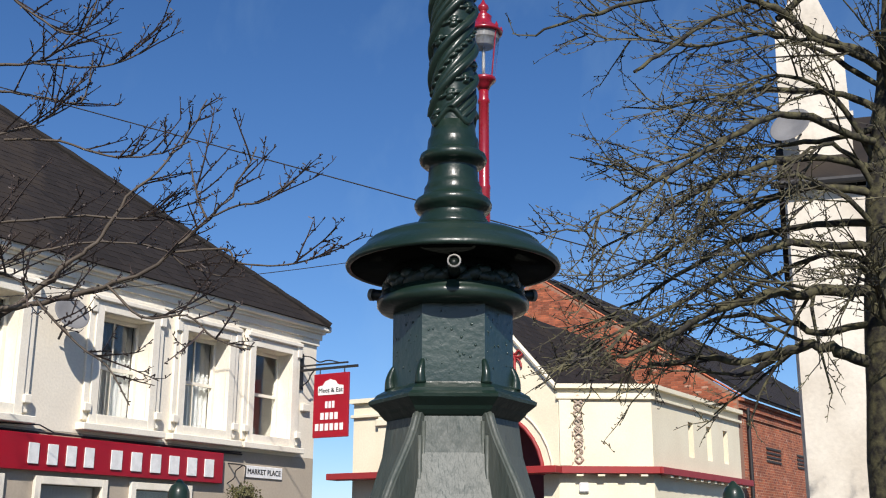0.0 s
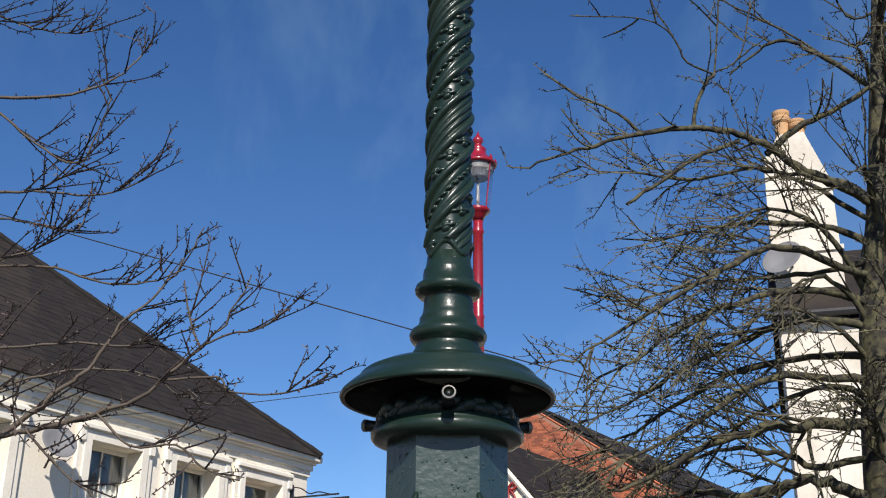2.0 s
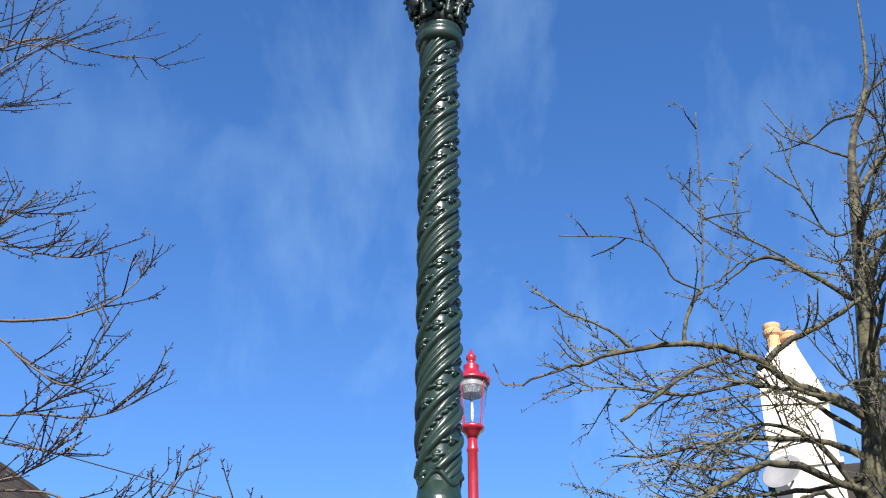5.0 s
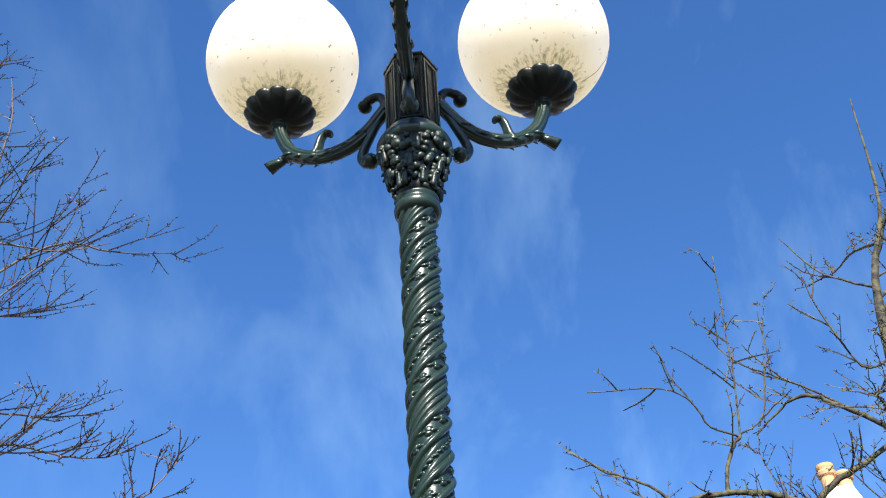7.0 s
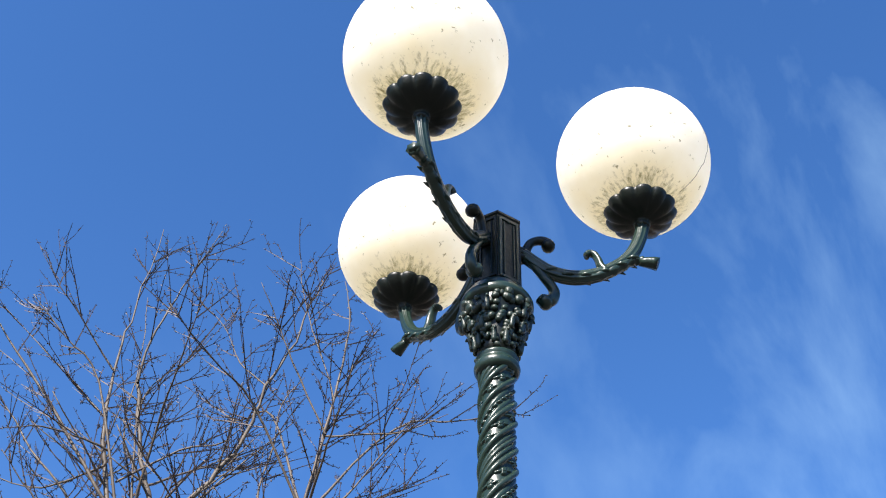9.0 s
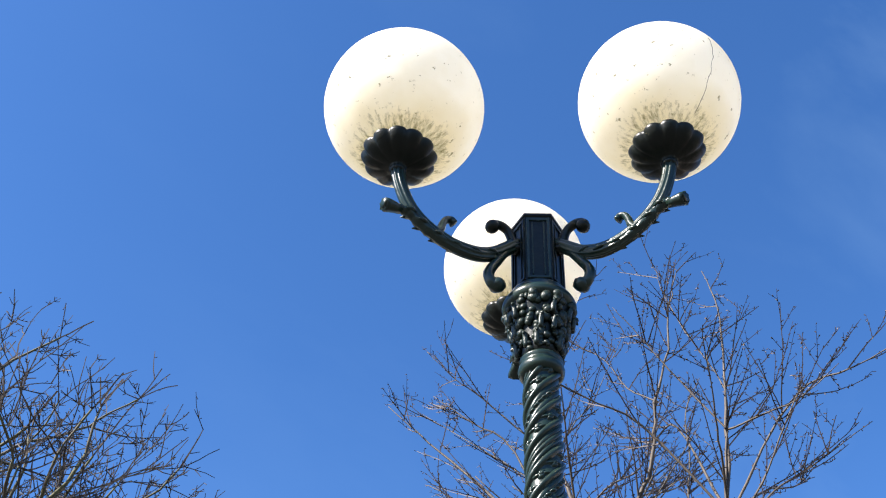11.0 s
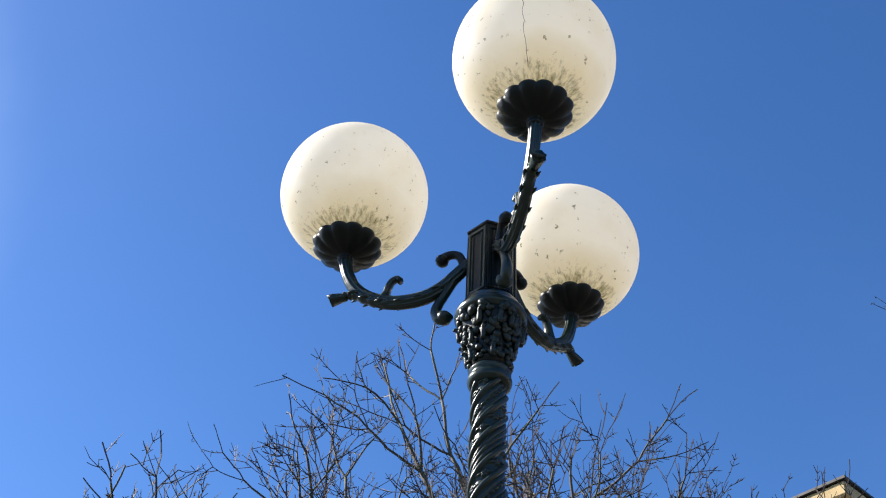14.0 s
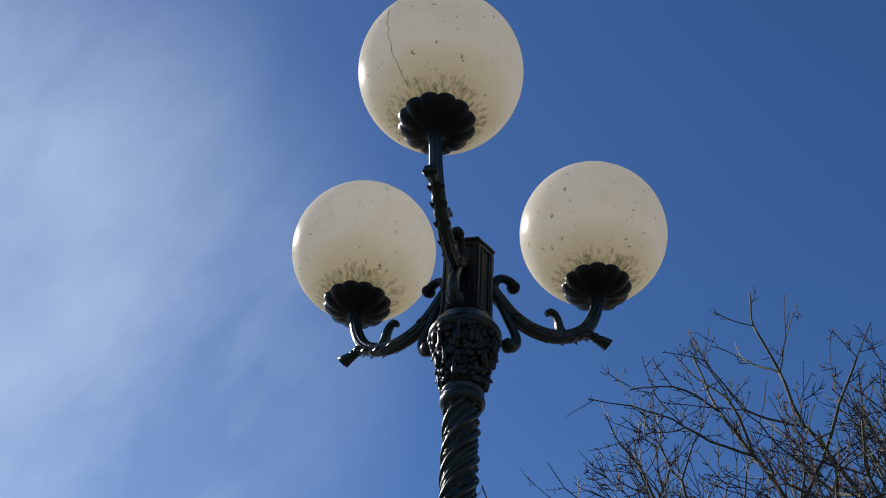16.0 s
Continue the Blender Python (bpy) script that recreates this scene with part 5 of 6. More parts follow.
# ---- overhead cable ----
bm = bmesh.new()
p, q = Vector((-8.66, 15.92, 9.5)), Vector((5.16, 14.05, 5.08))
tube([p.lerp(q, i / 24) for i in range(25)], 0.011, 5, bm)
part("overhead_cable", bm, CABLE)
tagged(bpy.data.objects["overhead_cable"], "thin black overhead cable across the square", "cable")
p, q = Vector((-6.6, 13.2, 4.9)), Vector((0.57, 13.86, 5.92))
tagged(part("service_wire", tube([p.lerp(q, i / 24) - Vector((0, 0, 0.10 * math.sin(math.pi * i / 24))) for i in range(25)], 0.006, 5), CABLE), "thin sagging service wire beside the public house", "cable")


# ---- bare winter trees ----
class Wood:
    """Grows limbs, branches and twigs as bent tapering bars, kept by thickness."""

    def __init__(self, seed):
        self.r = random.Random(seed)
        self.sway, self.least = 0.11, (0.009, 0.0052, 0.0038)
        self.bars = {"limb": [], "branch": [], "twig": []}

    def bend(self, start, way, length, n, wander, lift):
        pts, d = [start], way.normalized()
        for i in range(n):
            d = (d + Vector((self.r.gauss(0, wander), self.r.gauss(0, wander), self.r.gauss(0, wander) + lift))).normalized()
            pts.append(pts[-1] + d * (length / n))
        return pts

    def sprout(self, pts, r0, r1, level, plan):
        """Side shoots along a bar."""
        n = len(pts) - 1
        length = sum((pts[i + 1] - pts[i]).length for i in range(n))
        count, reach, low, high, lift, thick = plan[level]
        count = max(1, int(count * length + self.r.random()))
        for _ in range(count):
            f = self.r.uniform(0.12 if level else 0.22, 1.0)
            i = min(n - 1, int(f * n))
            at = pts[i].lerp(pts[i + 1], f * n - i)
            along = (pts[i + 1] - pts[i]).normalized()
            side = along.orthogonal().normalized()
            side = Matrix.Rotation(self.r.uniform(0, 2 * math.pi), 3, along) @ side
            if lift > 0 and side.z < -0.3:
                side.z *= -0.6
            ang = radians(self.r.uniform(low, high))
            way = along * math.cos(ang) + side * math.sin(ang)
            ln = reach * self.r.uniform(0.45, 1.15) * (1.15 - 0.6 * f)
            rr = max(self.least[min(level, 2)], (r0 + (r1 - r0) * f) * thick)
            self.grow(at, way, ln, rr, level + 1, plan, lift)

    def grow(self, start, way, length, radius, level, plan, lift):
        kind = "limb" if radius > 0.03 else "branch" if radius > 0.009 else "twig"
        n = 7 if kind == "limb" else 5 if length > 0.3 else 3
        pts = self.bend(start, way, length, n, self.sway, lift)
        tip = max(0.0018, radius * 0.45)
        self.bars[kind].append((pts, radius, tip))
        if level < len(plan):
            self.sprout(pts, radius, tip, level, plan)

    def fork(self, start, way, length, radius, depth, lift, shoots, twig=0.0050):
        """A bar that parts in two or three at its end, with short side shoots that turn upward."""
        pts = self.bend(start, way, length, 5 if length > 0.6 else 4, 0.10, lift)
        end = max(twig * 0.6, radius * 0.84)
        kind = "limb" if radius > 0.026 else "branch" if radius > 0.010 else "twig"
        self.bars[kind].append((pts, max(radius, twig), end))
        along = (pts[-1] - pts[-2]).normalized()
        if radius < 0.034:
            for _ in range(int(shoots * length + self.r.random())):
                i = self.r.randrange(len(pts) - 1)
                at = pts[i].lerp(pts[i + 1], self.r.random())
                d = (pts[i + 1] - pts[i]).normalized()
                side = Matrix.Rotation(self.r.uniform(0, 2 * math.pi), 3, d) @ d.orthogonal().normalized()
                a = radians(self.r.uniform(35, 70))
                ln = self.r.uniform(0.08, 0.36)
                q = self.bend(at, d * math.cos(a) + side * math.sin(a), ln, 3, 0.12, lift + 0.10)
                self.bars["twig"].append((q, twig, twig * 0.55))
                for k in range(1, 3):
                    # pairs of short spurs
                    if ln > 0.16 and self.r.random() < 0.6:
                        d2 = (q[k + 1] - q[k]).normalized()
                        s2 = Matrix.Rotation(self.r.uniform(0, 6.28), 3, d2) @ d2.orthogonal().normalized()
                        for g in (-1, 1):
                            self.bars["twig"].append((self.bend(q[k], d2 * 0.75 + s2 * 0.65 * g, self.r.uniform(0.04, 0.12), 2, 0.1, lift + 0.1), twig * 0.9, twig * 0.6))
        if depth == 0:
            return
        turn = self.r.uniform(0, 2 * math.pi)
        kids = 3 if self.r.random() < 0.16 else 2
        for k in range(kids):
            side = Matrix.Rotation(turn + k * 2 * math.pi / kids, 3, along) @ along.orthogonal().normalized()
            a = radians(self.r.uniform(10, 26) if k == 0 else self.r.uniform(28, 56))
            f = self.r.uniform(0.80, 0.94) if k == 0 else self.r.uniform(0.66, 0.90)
            self.fork(pts[-1], along * math.cos(a) + side * math.sin(a), length * f, end * (0.88 if k == 0 else self.r.uniform(0.58, 0.76)), depth - 1, lift, shoots, twig)

    def led(self, line, r0, r1, plan, level=0):
        pts = smooth_line(line, 4)
        pts = [p + Vector((self.r.gauss(0, 1), self.r.gauss(0, 1), self.r.gauss(0, 1))) * min(0.011, 0.3 * r0) for p in pts]
        self.bars["limb"].append((pts, r0, r1))
        self.sprout(pts, r0, r1, level, plan)

    def mesh(self, kind, name, mat, parent, sides, knots=0.0):
        vs, fs = [], []
        for pts, r0, r1 in self.bars[kind]:
            n = len(pts)
            side = None
            base = len(vs)
            for i, p in enumerate(pts):
                t = (pts[min(i + 1, n - 1)] - pts[max(i - 1, 0)]).normalized()
                side = t.orthogonal().normalized() if side is None else (side - t * side.dot(t)).normalized()
                up = t.cross(side)
                r = (r0 + (r1 - r0) * i / (n - 1)) * (1 + knots * self.r.uniform(-1, 1))
                for k in range(sides):
                    a = 2 * math.pi * k / sides
                    vs.append(p + side * (r * math.cos(a)) + up * (r * math.sin(a)))
            for i in range(n - 1):
                for k in range(sides):
                    a, b = base + i * sides + k, base + i * sides + (k + 1) % sides
                    fs.append((a, b, b + sides, a + sides))
            fs.append(tuple(base + (n - 1) * sides + k for k in range(sides)))
        if vs:
            return link_mesh(name, vs, fs, mat, parent, smooth=sides > 4)


def buds(wood, count, size):
    """Short spurs and buds on the twigs."""
    extra = []
    for pts, r0, r1 in wood.bars["twig"] + wood.bars["branch"]:
        for i in range(len(pts) - 1):
            if wood.r.random() < count:
                a = pts[i].lerp(pts[i + 1], wood.r.random())
                d = Vector((wood.r.gauss(0, 1), wood.r.gauss(0, 1), wood.r.gauss(0.3, 1))).normalized() * size * wood.r.uniform(0.5, 1.4)
                extra.append(([a, a + d * 0.6, a + d], 0.0024, 0.0044))
    wood.bars["twig"] += extra


def knobs(wood, gap):
    """Stubby fruiting spurs at even gaps along the shoots."""
    extra = []
    for pts, r0, r1 in wood.bars["twig"] + wood.bars["branch"] + [bar for bar in wood.bars["limb"] if bar[1] < 0.026]:
        if len(pts) < 4:
            continue
        for i in range(len(pts) - 1):
            d = pts[i + 1] - pts[i]
            for _ in range(int(d.length / gap + wood.r.random())):
                a = pts[i] + d * wood.r.random()
                v = (d.normalized() * 0.5 + Vector((wood.r.gauss(0, 0.7), wood.r.gauss(0, 0.7), wood.r.gauss(0.2, 0.7)))).normalized() * wood.r.uniform(0.012, 0.032)
                extra.append(([a, a + v * 0.6, a + v], 0.0036, 0.0058))
    wood.bars["twig"] += extra


def tree(place, seed, label, trunk, limbs, plan, bark, twig_mat, spur=0.5, forks=(), spurred=0.0, twig=0.005, sway=0.11, least=(0.009, 0.0052, 0.0038)):
    e = empty("bare_tree", pose(*place, 0), label, "tree", "bare trees round the square")
    w = Wood(seed)
    w.sway, w.least = sway, least
    pts = smooth_line([p for p, _ in trunk], 5)
    rad = [r for _, r in trunk]
    radii = [rad[min(len(rad) - 1, i // 5)] + (rad[min(len(rad) - 1, i // 5 + 1)] - rad[min(len(rad) - 1, i // 5)]) * (i % 5) / 5 for i in range(len(pts))]
    part("trunk", tube(pts, [r * (1 + 0.05 * math.sin(i * 2.3)) for i, r in enumerate(radii)], 14), bark, e, smooth=True)
    for line, r0, r1, *own in limbs:
        w.led([Vector(p) for p in line], r0, r1, own[0] if own else plan)
    for f, way, length, radius, depth, lift, shoots in forks:
        w.fork(pts[round(f * (len(pts) - 1))], Vector(way), length, radius, depth, lift, shoots, twig)
    buds(w, spur, 0.035)
    if spurred:
        knobs(w, spurred)
    for bar in list(w.bars["limb"]):
        w.bars["one"] = [bar]
        w.mesh("one", "limb", bark, e, 8, 0.13)
    tagged(w.mesh("branch", "branchwork", bark, e, 6, 0.08), kind="stuff")
    tagged(w.mesh("twig", "twiggery", twig_mat, e, 3), kind="stuff")
    return e


# side shoots per metre, reach, angles, upward bend, thickness for each order
OPEN = [(4.0, 1.2, 30, 70, 0.05, 0.30), (5.0, 0.50, 30, 75, 0.03, 0.45), (4.0, 0.2, 40, 80, 0.02, 0.6)]


def stem(height, radius):
    return [((0, 0, 0), radius * 1.5), ((0.02, 0, 0.4), radius * 1.1), ((0.05, 0.04, height * 0.5), radius), ((0, 0, height), radius * 0.85)]


def crown(count, seed, length, radius, depth, lean, lift, shoots, low=0.72):
    """Limbs that leave the head of the trunk all round."""
    r = random.Random(seed)
    out = [(1.0, (r.uniform(-0.15, 0.15), r.uniform(-0.15, 0.15), 1), length * 0.86, radius, depth, lift, shoots)]
    for i in range(count):
        a = 2 * math.pi * (i + r.uniform(-0.25, 0.25)) / count
        e = radians(r.uniform(*lean))
        out.append((r.uniform(low, 1.0), (math.cos(a) * math.cos(e), math.sin(a) * math.cos(e), math.sin(e)), length * r.uniform(0.85, 1.1), radius * r.uniform(0.75, 1.0), depth, lift, shoots))
    return out


def rooted(lines, trunk):
    """Lets every bough that starts in the open spring from the trunk below."""
    out = []
    spots = [(k, Vector(p)) for k, (line, _, _) in enumerate(lines) for p in line]
    axis = [Vector(p) for p in smooth_line([p for p, _ in trunk], 8)]
    for k, (line, r0, r1) in enumerate(lines):
        start = Vector(line[0])
        if min((start - p).length for j, p in spots if j != k) > 0.22 and min((start - p).length for p in axis) > 0.12:
            out_by = math.hypot(start.x, start.y)
            root = min(axis, key=lambda p: abs(p.z - (start.z - 0.2 - 0.45 * out_by)))
            mid = root.lerp(start, 0.55) + Vector((0, 0, -0.06))
            line = [tuple(root), tuple(mid)] + list(line)
            r0 *= 1.15
        out.append((line, r0, r1))
    return out


# limbs that reach out before the public house
REACH = [
    ([(1.25, 0.0, 2.85), (1.44, 0.03, 2.97), (1.63, 0.05, 3.12), (1.81, 0.08, 3.32), (1.97, 0.1, 3.46), (2.11, 0.12, 3.71), (2.32, 0.15, 3.97), (2.49, 0.17, 4.2), (2.6, 0.2, 4.47)], 0.024, 0.004),
    ([(1.28, 0.0, 2.91), (1.49, -0.03, 3.0), (1.81, -0.05, 3.06), (2.09, -0.08, 3.13), (2.36, -0.1, 3.23), (2.6, -0.12, 3.44), (2.74, -0.15, 3.56), (2.87, -0.17, 3.7), (3.02, -0.2, 3.99)], 0.022, 0.004),
    ([(2.74, -0.15, 3.56), (2.92, -0.2, 3.62), (3.1, -0.25, 3.64), (3.27, -0.3, 3.75)], 0.007, 0.0045),
    ([(2.5, -0.1, 3.35), (2.84, -0.15, 3.36), (2.94, -0.2, 3.26), (3.22, -0.25, 3.23), (3.51, -0.3, 3.29)], 0.008, 0.0045),
    ([(2.72, -0.15, 3.55), (2.61, -0.03, 3.8), (2.53, 0.1, 4.07)], 0.007, 0.0045)]
REACH += [
    ([(0.98, 0.3, 3.55), (1.25, 0.34, 3.66), (1.68, 0.38, 3.71), (2.12, 0.42, 3.72), (2.34, 0.46, 3.78), (2.59, 0.5, 3.89)], 0.013, 0.004),
    ([(1.3, 0.3, 3.36), (1.6, 0.36, 3.49), (1.91, 0.42, 3.55), (2.27, 0.48, 3.53), (2.46, 0.54, 3.42), (2.71, 0.6, 3.36)], 0.011, 0.004),
    ([(1.35, -0.3, 3.11), (1.64, -0.36, 3.13), (1.91, -0.42, 2.88), (2.11, -0.48, 2.7), (2.3, -0.54, 2.57), (2.46, -0.6, 2.34)], 0.009, 0.0045),
    ([(2.13, -0.1, 3.14), (2.37, -0.17, 2.93), (2.66, -0.25, 2.92), (2.85, -0.33, 2.77), (3.07, -0.4, 2.69)], 0.008, 0.0045),
    ([(0.89, 0.2, 4.7), (1.19, 0.2, 4.73), (1.42, 0.2, 4.75), (1.6, 0.2, 4.84), (1.75, 0.2, 4.91), (1.99, 0.2, 4.97)], 0.012, 0.004)]
REACH += [
    ([(1.42, 0.2, 4.74), (1.82, 0.17, 4.7), (2.09, 0.13, 4.75), (2.28, 0.1, 4.88)], 0.008, 0.0045),
    ([(0.8, 0.0, 5.27), (1.14, 0.06, 5.38), (1.51, 0.12, 5.43), (1.79, 0.18, 5.56), (1.96, 0.24, 5.74), (2.1, 0.3, 6.01)], 0.015, 0.004),
    ([(0.84, 0.0, 5.44), (1.2, -0.03, 5.21), (1.43, -0.07, 5.01), (1.69, -0.1, 4.83), (1.85, -0.13, 4.83), (1.94, -0.17, 5.07), (2.0, -0.2, 5.24)], 0.01, 0.0045),
    ([(0.87, 0.3, 4.6), (1.18, 0.3, 4.58), (1.42, 0.3, 4.54), (1.69, 0.3, 4.49), (1.76, 0.3, 4.59), (1.78, 0.3, 4.87)], 0.01, 0.0045),
    ([(1.03, 0.1, 4.08), (1.29, 0.15, 4.22), (1.52, 0.2, 4.32), (1.63, 0.25, 4.48), (1.79, 0.3, 4.65)], 0.011, 0.0045)]
REACH += [
    ([(1.23, 0.3, 4.23), (1.63, 0.25, 4.2), (1.96, 0.2, 4.08), (2.27, 0.15, 4.07), (2.54, 0.1, 4.15)], 0.01, 0.0045),
    ([(0.82, -0.0, 6.03), (1.02, 0.1, 6.06), (1.24, 0.2, 6.03), (1.45, 0.3, 6.05), (1.7, 0.4, 6.16)], 0.01, 0.0045)]
# upright stems of the crown
STEMS = [
    ([(0.11, -0.17, 7.02), (0.08, -0.06, 7.42), (0.09, 0.07, 8.21), (0.09, 0.19, 9.17), (0.06, 0.29, 9.88), (-0.09, 0.31, 10.58)], 0.022, 0.004),
    ([(-1.16, -0.47, 7.24), (-0.93, -0.41, 7.51), (-0.69, -0.34, 7.87), (-0.49, -0.3, 8.29), (-0.38, -0.33, 8.68), (-0.17, -0.28, 9.21), (-0.04, -0.29, 9.7), (0.14, -0.27, 10.09)], 0.03, 0.004),
    ([(0.16, -0.01, 8.14), (-0.09, -0.35, 8.85), (-0.19, -0.59, 9.28), (-0.28, -0.82, 9.62)], 0.01, 0.003),
    ([(0.06, 0.16, 8.74), (-0.27, 0.09, 9.74), (-0.49, 0.09, 10.44), (-0.65, 0.15, 11.09)], 0.01, 0.003),
    ([(0.08, 0.06, 8.19), (0.44, 0.15, 8.15), (0.81, 0.26, 8.13), (1.23, 0.4, 8.29)], 0.011, 0.003)]
STEMS += [
    ([(0.19, -0.11, 7.07), (0.47, -0.03, 7.33), (0.78, 0.07, 7.8), (1.04, 0.14, 8.17)], 0.012, 0.003),
    ([(0.23, -0.08, 6.95), (0.35, 0.21, 7.42), (0.48, 0.52, 7.67), (0.91, 1.03, 8.14)], 0.012, 0.003),
    ([(-0.47, -0.22, 8.8), (-0.81, -0.3, 9.18), (-1.1, -0.34, 9.77), (-1.45, -0.43, 10.2)], 0.009, 0.003),
    ([(-0.65, 0.14, 7.78), (-0.66, 0.26, 8.41), (-0.72, 0.34, 9.05), (-0.62, 0.53, 9.55)], 0.014, 0.004)]
# stems of the second tree, one of them broken off
STEMS_B = [
    ([(0.2, 0.15, 7.51), (0.09, 0.07, 7.94), (-0.04, -0.03, 8.4), (-0.23, -0.16, 9.31)], 0.034, 0.022),
    ([(-0.22, -0.16, 9.25), (-0.13, -0.22, 9.73), (0.05, -0.21, 10.33), (0.25, -0.19, 10.84), (0.45, -0.17, 11.27)], 0.016, 0.004),
    ([(-0.06, -0.04, 7.47), (-0.24, -0.07, 7.87), (-0.5, -0.17, 8.81), (-0.64, -0.17, 9.75), (-0.68, -0.1, 10.63), (-0.71, -0.02, 12.04)], 0.032, 0.004),
    ([(-0.02, -0.01, 7.48), (-0.23, -0.26, 7.88), (-0.8, -0.76, 8.84), (-1.19, -1.14, 9.45), (-1.56, -1.5, 10.06)], 0.026, 0.004),
    ([(-0.45, -0.21, 8.82), (-0.62, -0.2, 8.99), (-1.23, -0.52, 9.7), (-1.9, -0.89, 10.46)], 0.014, 0.004)]
STEMS_B += [
    ([(-0.61, -0.2, 9.54), (-0.91, -0.62, 10.14), (-1.02, -0.91, 10.37), (-1.18, -1.23, 10.78)], 0.012, 0.003),
    ([(-0.15, -0.11, 8.0), (0.42, 0.06, 8.31), (0.88, 0.14, 8.31), (1.21, 0.14, 8.58)], 0.013, 0.004),
    ([(0.07, 0.05, 7.99), (0.22, 0.33, 8.26), (0.36, 0.59, 8.52), (0.54, 0.89, 8.84)], 0.014, 0.004),
    ([(-0.28, -0.2, 8.36), (-0.46, -0.54, 8.38), (-0.64, -0.88, 8.3), (-0.83, -1.22, 8.07)], 0.012, 0.004),
    ([(-0.27, -0.2, 8.17), (-0.7, -0.3, 8.04), (-1.1, -0.38, 8.07), (-1.66, -0.59, 8.35)], 0.013, 0.004)]
STEMS_B += [
    ([(-0.14, -0.1, 8.89), (-0.19, 0.11, 9.51), (-0.11, 0.41, 10.01), (0.07, 0.79, 11.09)], 0.012, 0.003),
    ([(-0.54, -0.02, 7.62), (-0.85, -0.09, 8.11), (-1.32, -0.28, 8.65), (-1.85, -0.51, 9.37), (-2.23, -0.63, 9.71)], 0.02, 0.004),
    ([(-0.2, 0.22, 7.95), (-0.6, 0.18, 9.05), (-0.78, 0.3, 10.06), (-1.05, 0.35, 11.33)], 0.016, 0.004)]
r = random.Random(31)
for i in range(10):
    # boughs that fill the crown's depth
    z, a = 5.4 + 0.34 * i, 2.4 * i + r.uniform(-0.3, 0.3)
    ln = r.uniform(1.5, 2.4) - 0.06 * i
    c, d, up = ln * math.cos(a), ln * math.sin(a), r.uniform(0.5, 1.1)
    STEMS.append(([(0.1, -0.1, min(z, 7.2)), (0.4 * c, 0.4 * d, z + 0.4 * up), (0.7 * c, 0.7 * d, z + 0.65 * up), (c, d, z + up)], 0.014, 0.004))
    a += 1.1
    c, d, up = ln * math.cos(a), ln * math.sin(a), r.uniform(0.8, 1.6)
    STEMS_B.append(([(0.05, 0.0, min(z, 7.2)), (0.4 * c, 0.4 * d, z + 0.4 * up), (0.7 * c, 0.7 * d, z + 0.7 * up), (c, d, z + up)], 0.016, 0.004))
TRUNK_A = [((0, 0, 0), 0.22), ((0.02, 0, 0.4), 0.16), ((0.05, 0.04, 2.4), 0.12), ((0.06, -0.04, 4.6), 0.075), ((0.11, -0.17, 7.05), 0.026)]
TRUNK_B = [((0, 0, 0), 0.24), ((0.02, 0, 0.4), 0.18), ((0.05, 0.04, 2.6), 0.14), ((0.05, 0.0, 5.0), 0.09), ((0.05, 0.03, 7.5), 0.036)]
# side shoots: long and nearly straight, set with stubby spurs
LIGHT = [(6.0, 0.56, 28, 66, 0.02, 0.45), (3.6, 0.24, 28, 60, 0.02, 0.65), (1.2, 0.10, 30, 60, 0.02, 0.7)]
SPUR = [(4.0, 0.95, 28, 62, 0.03, 0.42), (2.8, 0.45, 28, 60, 0.02, 0.6), (1.2, 0.15, 30, 60, 0.02, 0.7)]
tree((-4.2, 4.7), 21, "bare winter tree with spurred twigs by the public house", TRUNK_A, [(*bar, LIGHT) if k < len(REACH) else bar for k, bar in enumerate(rooted(REACH + STEMS, TRUNK_A))], SPUR, BARK, TWIG_PALE, 0.1, (), 0.06, sway=0.055, least=(0.0075, 0.0044, 0.0032))
tree((-6.0, 4.4), 22, "bare winter tree with pale upright stems in the square", TRUNK_B, rooted(STEMS_B, TRUNK_B), SPUR, BARK, TWIG_PALE, 0.1, (), 0.07, sway=0.055, least=(0.008, 0.0046, 0.0034))
tree((-8.0, -3.1), 23, "bare spreading tree with fine grey twigs", stem(4.9, 0.18), [], OPEN, BARK_GREEN, TWIG, 0.25, crown(9, 12, 1.16, 0.10, 7, (24, 66), 0.042, 3.0), 0, 0.0055)
tree((-12.0, -1.3), 24, "tall bare tree with fine grey twigs", stem(5.95, 0.2), [], OPEN, BARK_GREEN, TWIG, 0.25, crown(9, 17, 1.32, 0.11, 7, (24, 66), 0.042, 2.8), 0, 0.0062)
